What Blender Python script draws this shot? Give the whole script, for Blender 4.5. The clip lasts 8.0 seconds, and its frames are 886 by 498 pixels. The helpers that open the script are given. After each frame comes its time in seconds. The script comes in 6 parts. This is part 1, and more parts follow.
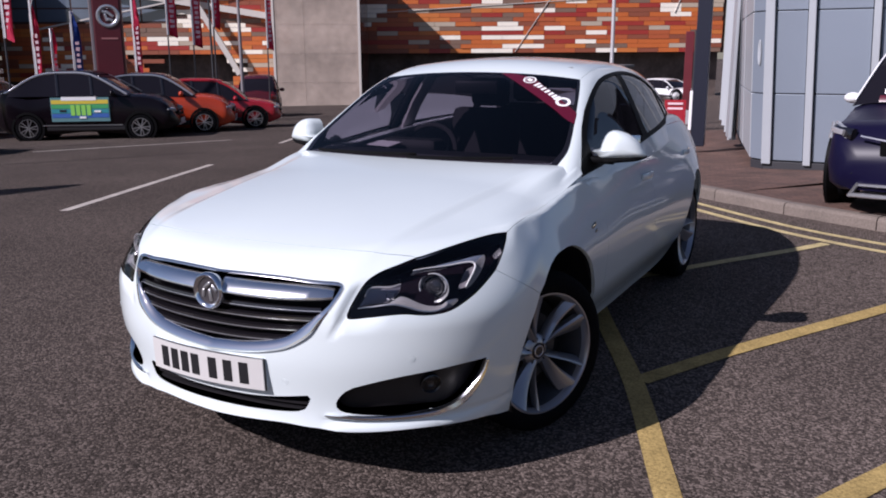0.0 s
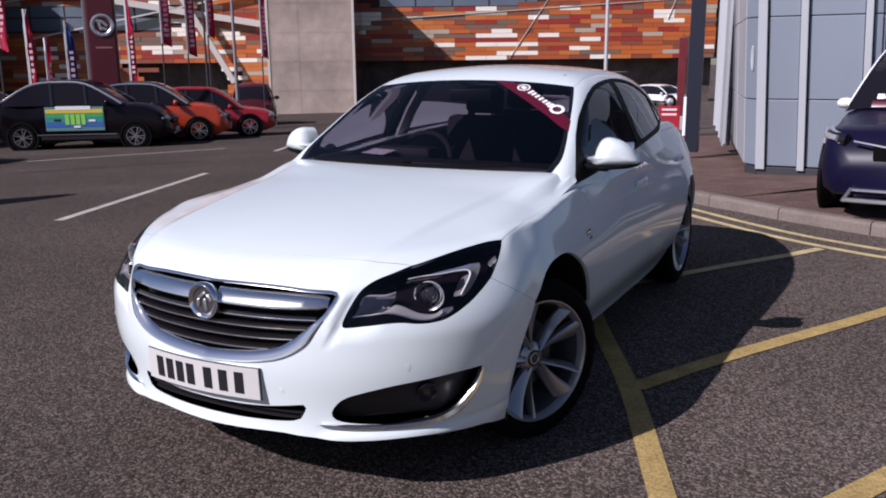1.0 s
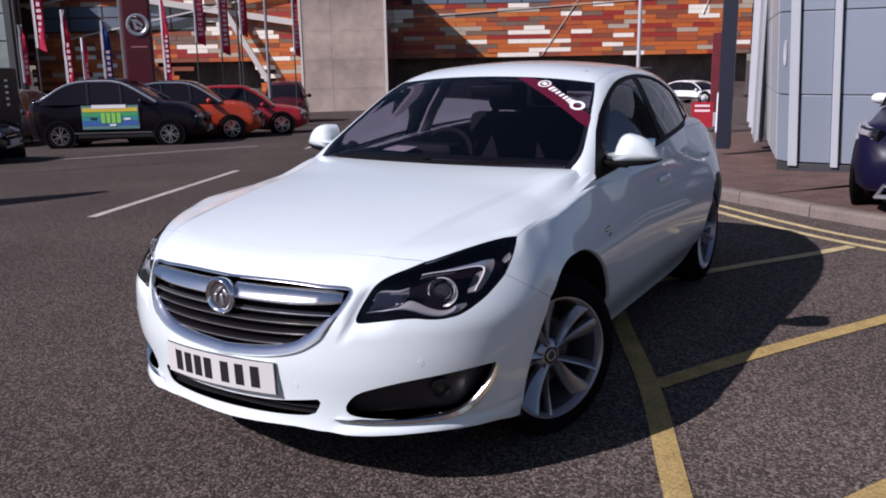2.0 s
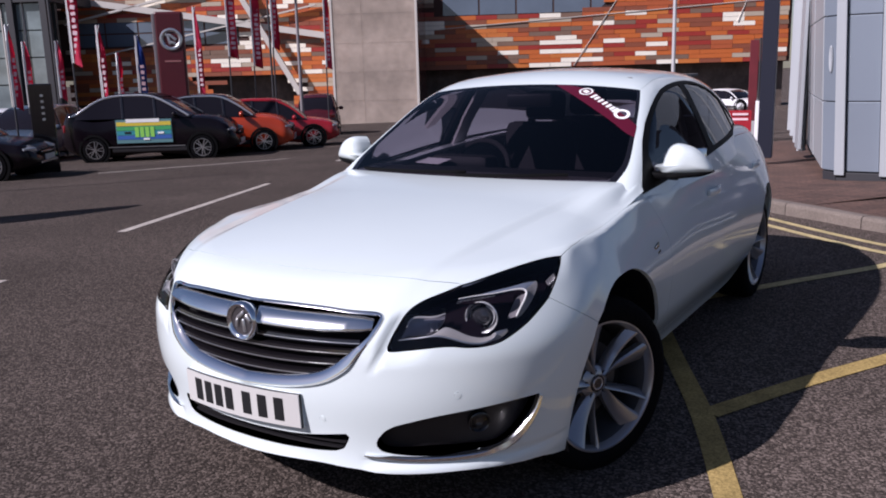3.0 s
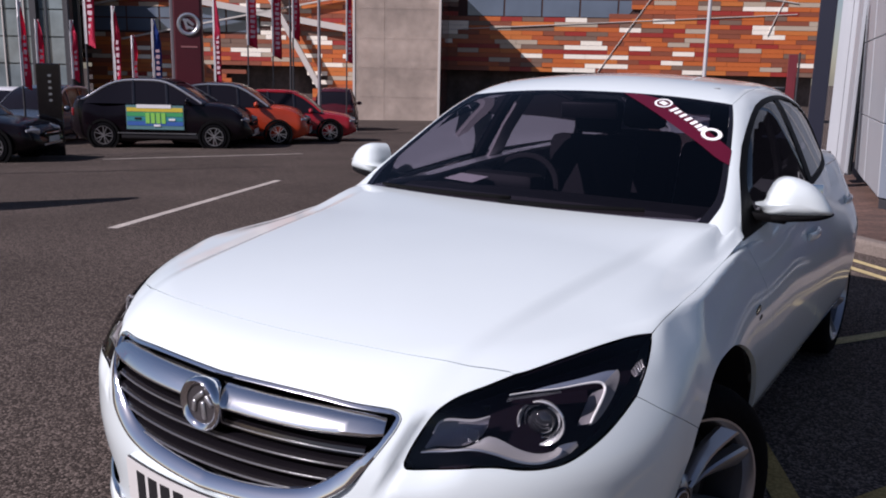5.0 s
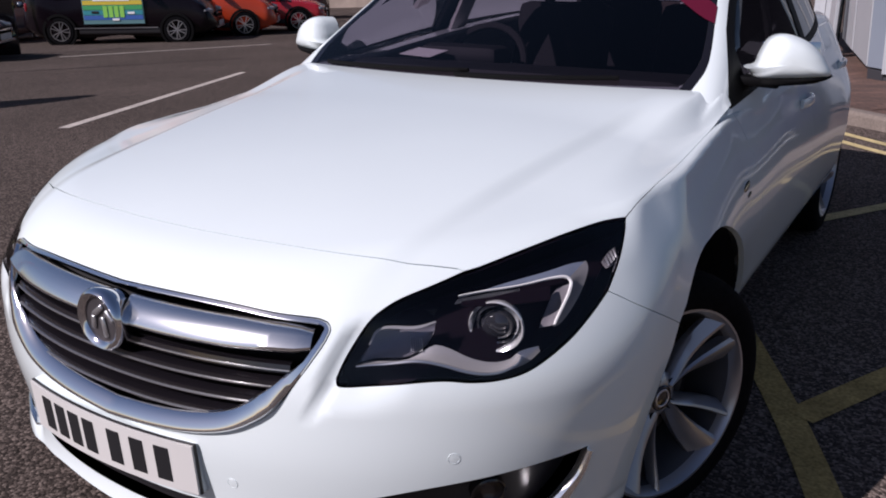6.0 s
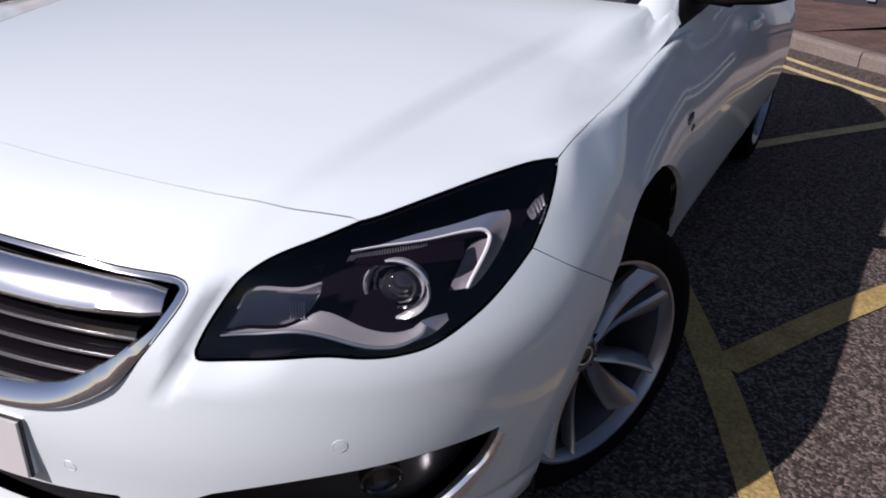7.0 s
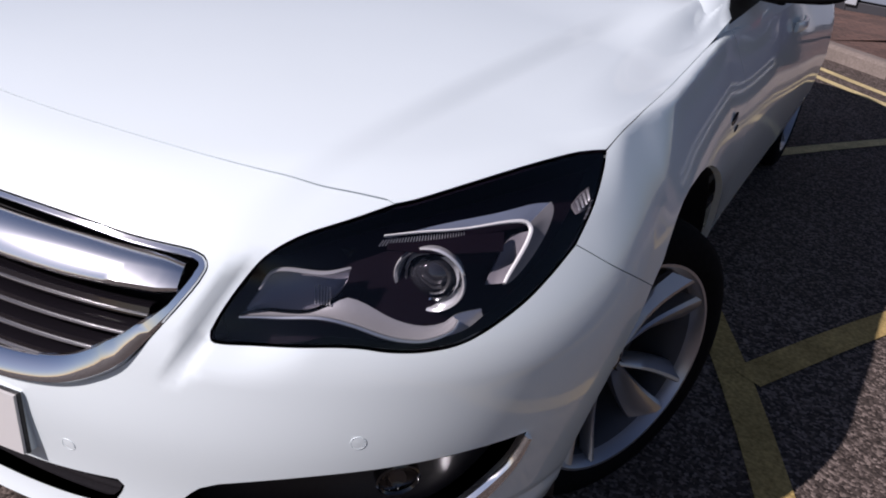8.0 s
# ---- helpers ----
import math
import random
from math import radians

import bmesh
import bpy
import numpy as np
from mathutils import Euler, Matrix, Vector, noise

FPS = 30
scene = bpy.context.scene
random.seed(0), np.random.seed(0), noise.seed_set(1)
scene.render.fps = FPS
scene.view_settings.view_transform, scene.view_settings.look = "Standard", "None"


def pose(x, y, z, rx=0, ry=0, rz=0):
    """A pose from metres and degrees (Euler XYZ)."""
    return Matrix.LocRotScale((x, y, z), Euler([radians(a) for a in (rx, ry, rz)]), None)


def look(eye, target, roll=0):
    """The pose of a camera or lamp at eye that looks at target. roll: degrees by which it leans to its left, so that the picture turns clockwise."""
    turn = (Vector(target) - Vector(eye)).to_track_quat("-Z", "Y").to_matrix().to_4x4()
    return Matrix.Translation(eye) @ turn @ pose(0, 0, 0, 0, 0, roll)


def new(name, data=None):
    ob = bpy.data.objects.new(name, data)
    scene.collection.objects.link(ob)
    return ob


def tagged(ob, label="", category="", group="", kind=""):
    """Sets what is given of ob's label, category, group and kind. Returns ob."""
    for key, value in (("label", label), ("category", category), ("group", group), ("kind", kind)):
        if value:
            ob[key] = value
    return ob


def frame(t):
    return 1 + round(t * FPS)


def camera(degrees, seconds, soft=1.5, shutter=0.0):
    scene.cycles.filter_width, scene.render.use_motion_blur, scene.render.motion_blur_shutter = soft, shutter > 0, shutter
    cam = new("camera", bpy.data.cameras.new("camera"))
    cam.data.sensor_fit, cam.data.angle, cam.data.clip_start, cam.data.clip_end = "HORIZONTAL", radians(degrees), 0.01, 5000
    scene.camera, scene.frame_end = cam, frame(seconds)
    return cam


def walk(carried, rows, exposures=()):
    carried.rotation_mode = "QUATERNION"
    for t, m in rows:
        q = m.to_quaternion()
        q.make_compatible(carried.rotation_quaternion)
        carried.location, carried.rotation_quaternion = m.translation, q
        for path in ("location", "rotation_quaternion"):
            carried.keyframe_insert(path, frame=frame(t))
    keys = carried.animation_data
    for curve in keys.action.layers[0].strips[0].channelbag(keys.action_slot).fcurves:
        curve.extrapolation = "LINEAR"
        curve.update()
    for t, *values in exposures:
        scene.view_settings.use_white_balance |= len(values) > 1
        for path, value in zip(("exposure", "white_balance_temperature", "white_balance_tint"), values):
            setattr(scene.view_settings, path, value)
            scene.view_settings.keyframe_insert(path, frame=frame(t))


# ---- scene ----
cam = camera(55.4, 8.0, soft=1.9)

PATH = [
    (0, (2.075, -2.058, 1.506), (1.139, -0.348, 1.055), -0.3),
    (0.5, (2.074, -2.054, 1.51), (1.139, -0.343, 1.066), -0.5),
    (1, (2.078, -2.058, 1.511), (1.15, -0.341, 1.076), -0.6),
    (2.3, (2.144, -2, 1.502), (1.112, -0.341, 1.075), -1.8),
    (2.5, (2.137, -1.969, 1.493), (1.083, -0.318, 1.09), -2.5),
    (2.7, (2.093, -1.926, 1.489), (1.021, -0.29, 1.073), -2.5),
    (3, (2.001, -1.843, 1.49), (0.94, -0.199, 1.077), -1.6),
    (3.2, (1.939, -1.791, 1.499), (0.932, -0.109, 1.102), -1.5),
    (3.5, (1.894, -1.715, 1.508), (0.944, 0.01, 1.157), 0.3),
    (3.7, (1.868, -1.655, 1.504), (0.934, 0.083, 1.174), 0.2),
    (4, (1.803, -1.509, 1.498), (0.776, 0.175, 1.167), -0.1),
    (4.2, (1.748, -1.415, 1.485), (0.621, 0.2, 1.132), -0.3),
    (5.3, (1.428, -1.145, 1.472), (0.394, 0.5, 0.999), 2.2),
    (5.5, (1.42, -1.104, 1.451), (0.419, 0.542, 0.912), 2.2),
    (5.8, (1.417, -1, 1.444), (0.371, 0.6, 0.855), 0.3),
    (6, (1.402, -0.903, 1.388), (0.39, 0.69, 0.727), -0.6),
    (6.2, (1.392, -0.814, 1.357), (0.412, 0.771, 0.63), -0.5),
    (6.5, (1.373, -0.729, 1.339), (0.379, 0.816, 0.549), 0.0),
    (6.8, (1.302, -0.66, 1.323), (0.446, 0.941, 0.484), 3.0),
    (7, (1.279, -0.621, 1.354), (0.476, 0.989, 0.481), 3.8),
    (7.2, (1.237, -0.594, 1.362), (0.471, 1.023, 0.468), 5.3),
    (7.5, (1.216, -0.59, 1.35), (0.445, 1.03, 0.466), 6.1),
    (7.8, (1.208, -0.59, 1.335), (0.438, 1.036, 0.461), 7.2),
    (8, (1.196, -0.574, 1.313), (0.398, 1.024, 0.413), 7.5),
]
walk(cam, [(t, look(e, g, r)) for t, e, g, r in PATH], [(0.0, 0.21, 5950, 25), (4.2, 0.21, 5950, 25), (5.5, 0.12, 6150, 25), (8.0, 0.12, 6150, 25)])

# ---- light ----
SUN_FROM = Vector((-0.63, -1.14, 1.0))
world = bpy.data.worlds.new("sky")
scene.world = world
world.use_nodes = True
_n = world.node_tree.nodes
_sky = _n.new("ShaderNodeTexSky")
_sky.sky_type, _sky.sun_disc = "NISHITA", False
_sky.sun_elevation = math.asin(SUN_FROM.normalized().z)
_sky.sun_rotation = math.atan2(SUN_FROM.x, SUN_FROM.y)
_sky.air_density, _sky.dust_density, _sky.ozone_density = 1.0, 0.6, 1.0
world.node_tree.links.new(_sky.outputs[0], _n["Background"].inputs[0])
_n["Background"].inputs[1].default_value = 0.051
sun_data = bpy.data.lights.new("sun", "SUN")
sun_data.energy, sun_data.angle, sun_data.color = 5.0, radians(0.53), (1.0, 0.95, 0.87)
sun = new("sun", sun_data)
sun.matrix_world = look(SUN_FROM * 30, (0, 0, 0))
scene.view_settings.exposure = 0.0


# ---- materials ----
def material(name, color, rough=0.5, metal=0.0, grain=0.0, scale=40.0, bump=0.0, bump_scale=None, coat=0.0, spread=0.0,
             spread_scale=3.0, ior=1.5, rand=0.0):
    """Base colour varied at two scales, with fine relief; rand: change from piece to piece."""
    m = bpy.data.materials.new(name)
    m.use_nodes = True
    nt = m.node_tree
    n, link = nt.nodes, nt.links.new
    b = n["Principled BSDF"]
    b.inputs["Roughness"].default_value, b.inputs["Metallic"].default_value = rough, metal
    b.inputs["IOR"].default_value = ior
    b.inputs["Coat Weight"].default_value, b.inputs["Coat Roughness"].default_value = coat, 0.03
    co = n.new("ShaderNodeTexCoord").outputs["Object"]
    rgb = n.new("ShaderNodeRGB")
    rgb.outputs[0].default_value = (*color, 1)
    out = rgb.outputs[0]
    for amount, sc in ((grain, scale), (spread, spread_scale)):
        if amount:
            tex = n.new("ShaderNodeTexNoise")
            tex.inputs["Scale"].default_value, tex.inputs["Detail"].default_value = sc, 4.0
            link(co, tex.inputs["Vector"])
            ramp = n.new("ShaderNodeMapRange")
            ramp.inputs["From Min"].default_value, ramp.inputs["From Max"].default_value = 0.3, 0.7
            ramp.inputs["To Min"].default_value, ramp.inputs["To Max"].default_value = 1 - amount, 1 + amount
            link(tex.outputs["Fac"], ramp.inputs["Value"])
            mul = n.new("ShaderNodeVectorMath")
            mul.operation = "SCALE"
            link(out, mul.inputs[0])
            link(ramp.outputs[0], mul.inputs["Scale"])
            out = mul.outputs[0]
    if rand:
        info = n.new("ShaderNodeObjectInfo")
        ramp = n.new("ShaderNodeMapRange")
        ramp.inputs["To Min"].default_value, ramp.inputs["To Max"].default_value = 1 - rand, 1 + rand
        link(info.outputs["Random"], ramp.inputs["Value"])
        mul = n.new("ShaderNodeVectorMath")
        mul.operation = "SCALE"
        link(out, mul.inputs[0])
        link(ramp.outputs[0], mul.inputs["Scale"])
        out = mul.outputs[0]
    link(out, b.inputs["Base Color"])
    if bump:
        tex = n.new("ShaderNodeTexNoise")
        tex.inputs["Scale"].default_value, tex.inputs["Detail"].default_value = bump_scale or scale, 5.0
        link(co, tex.inputs["Vector"])
        bm = n.new("ShaderNodeBump")
        bm.inputs["Strength"].default_value, bm.inputs["Distance"].default_value = 1.0, bump
        link(tex.outputs["Fac"], bm.inputs["Height"])
        link(bm.outputs[0], b.inputs["Normal"])
    return m


def glass(name, color, rough=0.0, alpha=None):
    """Thin pane: clear tinted transparency under a glossy skin."""
    m = bpy.data.materials.new(name)
    m.use_nodes = True
    nt = m.node_tree
    n, link = nt.nodes, nt.links.new
    n.remove(n["Principled BSDF"])
    clear, gloss, mix, fres = n.new("ShaderNodeBsdfTransparent"), n.new("ShaderNodeBsdfGlossy"), n.new("ShaderNodeMixShader"), n.new("ShaderNodeFresnel")
    clear.inputs[0].default_value = (*color, 1)
    gloss.inputs["Roughness"].default_value = rough
    fres.inputs["IOR"].default_value = 1.5
    link(fres.outputs[0], mix.inputs[0])
    link(clear.outputs[0], mix.inputs[1])
    link(gloss.outputs[0], mix.inputs[2])
    link(mix.outputs[0], n["Material Output"].inputs[0])
    return m


WHITE = material("white_paint", (0.69, 0.765, 0.77), 0.36, coat=1.0, spread=0.01)
WHITE.node_tree.nodes["Principled BSDF"].inputs["Coat Roughness"].default_value = 0.06
BLACK_PLASTIC = material("black_plastic", (0.012, 0.011, 0.013), 0.45, grain=0.2, scale=200)
SEAL = material("black_rubber", (0.003, 0.003, 0.0035), 0.6, ior=1.2, grain=0.2, scale=150)
GLOSS_BLACK = material("gloss_black", (0.008, 0.007, 0.009), 0.12, coat=0.6)
CHROME = material("chrome", (0.83, 0.84, 0.86), 0.05, 1.0)
BAR_CHROME = material("bar_chrome", (0.86, 0.87, 0.88), 0.17, 1.0)
SATIN = material("satin_silver", (0.62, 0.62, 0.64), 0.28, 0.9)
LAMP_SILVER = material("lamp_silver", (0.38, 0.37, 0.385), 0.33, 0.4)
RUBBER = material("rubber", (0.005, 0.005, 0.006), 0.85, ior=1.12, grain=0.25, scale=60, bump=0.0006)
ALLOY = material("alloy", (0.38, 0.38, 0.40), 0.30, 0.75, spread=0.06)
# near-black that paints in the shade of hollows behind grilles and wheels
HOLLOW_SHADE = material("hollow_shade", (0.006, 0.006, 0.007), 0.9)
GLASS = glass("car_glass", (0.07, 0.062, 0.078))
SCREEN = glass("windscreen_glass", (0.20, 0.172, 0.23))
LENS = glass("clear_lens", (0.93, 0.93, 0.95))
MIRROR = material("mirror_glass", (0.85, 0.86, 0.88), 0.01, 1.0)
PLATE = material("plate_white", (0.58, 0.57, 0.55), 0.35, coat=0.4)
INK = material("ink", (0.01, 0.01, 0.012), 0.5)
RED_FILM = material("red_film", (0.085, 0.005, 0.018), 0.3)
WHITE_FILM = material("white_film", (0.82, 0.82, 0.82), 0.4)
CABIN = material("cabin_trim", (0.012, 0.0115, 0.013), 0.7, grain=0.2, scale=80)
CLOTH = material("seat_cloth", (0.018, 0.017, 0.019), 0.9, grain=0.3, scale=300)
PAPER = material("paper", (0.8, 0.8, 0.8), 0.8)


# ---- body surfaces of the white car: origin on the ground under the nose, y to the rear, x to its left ----
def spline(xs, ys):
    """Natural cubic through the knots, held level outside them."""
    xs, ys = np.array(xs, float), np.array(ys, float)
    n, h = len(xs), np.diff(np.array(xs, float))
    a, r = np.eye(n), np.zeros(n)
    for i in range(1, n - 1):
        a[i, i - 1:i + 2] = h[i - 1], 2 * (h[i - 1] + h[i]), h[i]
        r[i] = 6 * ((ys[i + 1] - ys[i]) / h[i] - (ys[i] - ys[i - 1]) / h[i - 1])
    m = np.linalg.solve(a, r)

    def f(x):
        x = np.clip(x, xs[0], xs[-1])
        i = np.clip(np.searchsorted(xs, x) - 1, 0, n - 2)
        d, e = x - xs[i], xs[i + 1] - x
        return (m[i] * e ** 3 + m[i + 1] * d ** 3) / (6 * h[i]) + (ys[i] / h[i] - m[i] * h[i] / 6) * e + (ys[i + 1] / h[i] - m[i + 1] * h[i] / 6) * d
    return f


def smax(a, b, k):
    t = np.clip(0.5 + 0.5 * (a - b) / k, 0, 1)
    return b + (a - b) * t + k * t * (1 - t)


def ease(x):
    x = np.clip(x, 0, 1)
    return x * x * (3 - 2 * x)


LENGTH, WHEEL_F, WHEEL_R, WHEEL_Z = 4.842, 0.975, 3.712, 0.331
side_width = spline((0.14, 0.22, 0.34, 0.48, 0.62, 0.74, 0.83, 0.90, 1.0, 1.1), (0.855, 0.878, 0.9, 0.914, 0.919, 0.914, 0.905, 0.891, 0.86, 0.82))
nose_offset = spline((0.14, 0.21, 0.27, 0.36, 0.48, 0.58, 0.66, 0.72, 0.80, 0.9), (0.085, 0.04, 0.045, 0.045, 0.03, 0.032, 0.042, 0.062, 0.10, 0.16))
bonnet_line = spline((0.0, 0.1, 0.25, 0.5, 0.8, 1.1, 1.4, 1.7, 2.1, 2.6, 3.2, 3.9, 4.15, 4.4, 4.84), (0.755, 0.80, 0.85, 0.905, 0.95, 0.985, 1.01, 1.025, 1.055, 1.095, 1.12, 1.115, 1.075, 0.99, 0.90))
plan_taper = spline((0.0, 0.9, 1.6, 2.6, 3.3, 3.7, 4.0, 4.4, 4.84), (-0.012, 0.0, -0.010, -0.018, -0.028, -0.05, -0.09, -0.17, -0.27))


lamp_edge = spline((0.58, 0.62, 0.661, 0.687, 0.718, 0.754, 0.773, 0.79), (0.478, 0.490, 0.502, 0.508, 0.517, 0.530, 0.543, 0.560))


def lower(p):
    """Below zero inside the lower body."""
    x, y, z = np.abs(p[..., 0]), p[..., 1], p[..., 2]
    flare = sum(a * np.exp(-(((y - w) / 0.36) ** 2)) * np.exp(-(((z - h) / d) ** 2)) for w, a, h, d in ((WHEEL_F, 0.038, 0.60, 0.22), (WHEEL_R, 0.024, 0.54, 0.25)))
    w = side_width(z) + plan_taper(y) + flare - 0.04 * ease((z - 0.7) / 0.4) * ease((y - 2.2) / 1.5) - 0.015 * ease((z - 0.5) / 0.4) * ease((y - 3.4) / 0.9)
    w = w - 0.08 * ease((0.46 - z) / 0.26) * ease((y - 1.2) / 0.3) - 0.055 * ease((z - 0.60) / 0.34) * ease((y - 0.60) / 0.28) * (1 - 0.2 * ease((y - 1.1) / 0.4) - 0.4 * ease((y - 1.5) / 0.6))
    long = 0.64 + 0.30 * ease((z - 0.6) / 0.35)
    crease = 0.640 + 0.75 * np.clip(x - 0.505, -0.06, 0)
    near = x - lamp_edge(z)
    off = nose_offset(z) + 0.018 * ease((near + 0.030) / 0.03) * (1 - ease((near - 0.04) / 0.1)) * ease((z - crease + 0.045) / 0.075) * (1 - ease((z - 0.72) / 0.06))
    off = off + (0.014 * np.exp(-((z - 0.284) / 0.012) ** 2) - 0.010 * np.exp(-((z - 0.248) / 0.016) ** 2)) * ease((x - 0.40) / 0.08)
    yn = np.clip((long + off - y) / long, 0, None)
    yr = np.clip((y - (LENGTH - 0.45)) / 0.45, 0, None)
    d1 = 0.35 * (yn ** 2 + yr ** 2 + (x / w) ** 2.32 - 1)
    ridge = 0.476 + 0.110 * y
    crown = 0.04 * (x / 0.85) ** 2 + ((0.006 + 0.009 * ease((y - 0.34) / 0.4)) * ease((x - ridge + 0.02) / 0.065) + 0.0065 * ease((x - ridge) / 0.14)) * ease((1.9 - y) / 0.4)
    sharp = ease((y - 1.15) / 0.38)
    cowl_crown = 0.010 * (x / 0.7) ** 2 + 0.052 * ease((x - 0.685 - 0.04 * sharp) / (0.13 - 0.045 * sharp))
    b = ease((y - 1.1) / 0.4) * ease((1.98 - y) / 0.3)
    top = bonnet_line(y) + 0.006 * b - crown * (1 - b) - cowl_crown * b
    valley = 0.022 * ease((x - 0.70) / 0.11) * ease((y - 0.74) / 0.4) * (1 - 0.6 * b) * ease((1.9 - y) / 0.3)
    top = top - valley
    soft = 0.07 - 0.056 * ease((y - 0.64) / 0.17) * ease((1.9 - y) / 0.3) * ease((x - 0.5) / 0.2)
    return smax(d1, (z - top) * 0.95, soft)


roof_line = spline((1.9, 2.2, 2.6, 3.1, 3.6, 4.1), (1.40, 1.455, 1.485, 1.467, 1.395, 1.28))


def cabin(p):
    """Below zero inside the glasshouse."""
    x, y, z = np.abs(p[..., 0]), p[..., 1], p[..., 2]
    belt = 0.834 + 0.022 * ease((y - 1.9) / 0.6) - 0.03 * np.clip(2.5 - y, 0, None) ** 2 - 0.088 * np.clip(y - 2.4, 0, None) ** 2
    d1 = 0.88 * (x - (belt - 0.42 * (z - 0.97) - 0.22 * np.clip(z - 0.97, 0, None) ** 2))
    d2 = 0.53 * (1.37 + 1.72 * (z - 0.99) + 0.22 * x ** 2 - y)
    d3 = z - (roof_line(y) - 0.13 * x ** 2)
    d4 = 0.4 * (y - (4.60 - 2.4 * (z - 1.05) - 0.2 * x ** 2))
    return smax(smax(d1, d2, 0.05), smax(d3, d4, 0.12), 0.09)


def bonnet_form(p):
    """The lower body, swept up into the windscreen pillars."""
    e = ease((np.abs(p[..., 0]) - 0.725) / 0.06)
    return -smax(-lower(p), -cabin(p) - 0.08 * (1 - e), 0.002 + 0.045 * e)


def shoot(f, start, way, far):
    """Where rays from inside the body leave it."""
    lo, hi = np.zeros(len(way)), np.full(len(way), float(far))
    for _ in range(42):
        mid = (lo + hi) / 2
        inside = f(start + way * mid[:, None]) < 0
        lo, hi = np.where(inside, mid, lo), np.where(inside, hi, mid)
    return start + way * lo[:, None]


def slope(f, p):
    e = 0.002
    g = np.stack([f(p + np.array(d) * e) - f(p - np.array(d) * e) for d in ((1, 0, 0), (0, 1, 0), (0, 0, 1))], -1)
    return g / np.linalg.norm(g, axis=1)[:, None]


class Globe:
    """Chart of a surface by directions from a centre within it."""
    def __init__(self, f, centre, far=3.0, ahead=True):
        self.f, self.c, self.far, self.s = f, np.array(centre, float), far, -1 if ahead else 1

    def flat(self, p):
        d = np.asarray(p, float) - self.c
        return np.stack([np.arctan2(d[:, 0], self.s * d[:, 1]), np.arctan2(d[:, 2], np.hypot(d[:, 0], d[:, 1]))], -1)

    def lift(self, q):
        a, b = q[:, 0], q[:, 1]
        way = np.stack([np.sin(a) * np.cos(b), self.s * np.cos(a) * np.cos(b), np.sin(b)], -1)
        return shoot(self.f, self.c, way, self.far)


class Top:
    """Chart from above."""
    def __init__(self, f, base=0.5):
        self.f, self.base = f, base

    def flat(self, p):
        return np.asarray(p, float)[:, :2].copy()

    def lift(self, q):
        start = np.column_stack([q, np.full(len(q), self.base)])
        return shoot(self.f, start, np.tile((0.0, 0.0, 1.0), (len(q), 1)), 1.5)


class Side:
    """Chart from the car's left."""
    def __init__(self, f):
        self.f = f

    def flat(self, p):
        return np.asarray(p, float)[:, 1:].copy()

    def lift(self, q):
        start = np.column_stack([np.zeros(len(q)), q])
        return shoot(self.f, start, np.tile((1.0, 0.0, 0.0), (len(q), 1)), 1.5)


NOSE = Globe(lower, (0.0, 1.15, 0.5))
FLANK = Side(lower)
LID = Top(lower)
BONNET = Top(bonnet_form)
TAIL = Globe(lower, (0.0, 3.7, 0.6), ahead=False)
ROOF = Top(cabin, 1.0)
HATCH = Globe(cabin, (0.0, 2.7, 0.9), ahead=False)
HOUSE = Globe(cabin, (0.0, 2.7, 1.0))


def curve(pts, step=0.03):
    """Smooth open curve (Catmull-Rom) through guide points."""
    p = np.array(pts, float)
    if len(p) == 2:
        n = max(2, int(np.linalg.norm(p[1] - p[0]) / step) + 1)
        return p[0] + (p[1] - p[0]) * np.linspace(0, 1, n)[:, None]
    e = np.vstack([2 * p[0] - p[1], p, 2 * p[-1] - p[-2]])
    out = []
    for i in range(1, len(e) - 2):
        n = max(2, int(np.linalg.norm(e[i + 1] - e[i]) / step) + 1)
        t = np.linspace(0, 1, n, endpoint=False)[:, None]
        a, b, c, d = e[i - 1:i + 3]
        out.append(0.5 * (2 * b + (c - a) * t + (2 * a - 5 * b + 4 * c - d) * t ** 2 + (3 * b - a - 3 * c + d) * t ** 3))
    return np.vstack(out + [p[-1:]])


def loop(*curves):
    """Closed outline out of curves laid end to end."""
    out = []
    for c in curves:
        for q in c:
            if not out or np.linalg.norm(q - out[-1]) > 1e-4:
                out.append(q)
    if np.linalg.norm(out[0] - out[-1]) < 1e-4:
        out.pop()
    return np.array(out)


def evenly(c, n):
    """The curve as n points at even steps along it."""
    c = np.asarray(c, float)
    d = np.concatenate([[0], np.cumsum(np.linalg.norm(np.diff(c, axis=0), axis=1))])
    return np.stack([np.interp(np.linspace(0, d[-1], n), d, c[:, i]) for i in range(3)], -1)


def on(chart, pts):
    return chart.lift(chart.flat(pts))


def mirrored(c):
    return np.asarray(c)[::-1] * (-1, 1, 1)


def whole(half):
    """Outline over the car's middle: the left half, from the middle round to the middle, and its mirror image."""
    return loop(half, mirrored(half))


# ---- mesh helpers ----
def mesh_object(name, verts, faces, mat, parent=None, label="", normals=None, smooth=False):
    me = bpy.data.meshes.new(name)
    me.from_pydata([tuple(map(float, v)) for v in verts], [], [tuple(map(int, f)) for f in faces])
    me.materials.append(mat)
    if smooth or normals is not None:
        me.polygons.foreach_set("use_smooth", [True] * len(me.polygons))
    if normals is not None:
        me.normals_split_custom_set_from_vertices([tuple(map(float, n)) for n in normals])
    ob = new(name, me)
    if parent is not None:
        ob.parent = parent
    return tagged(ob, label)


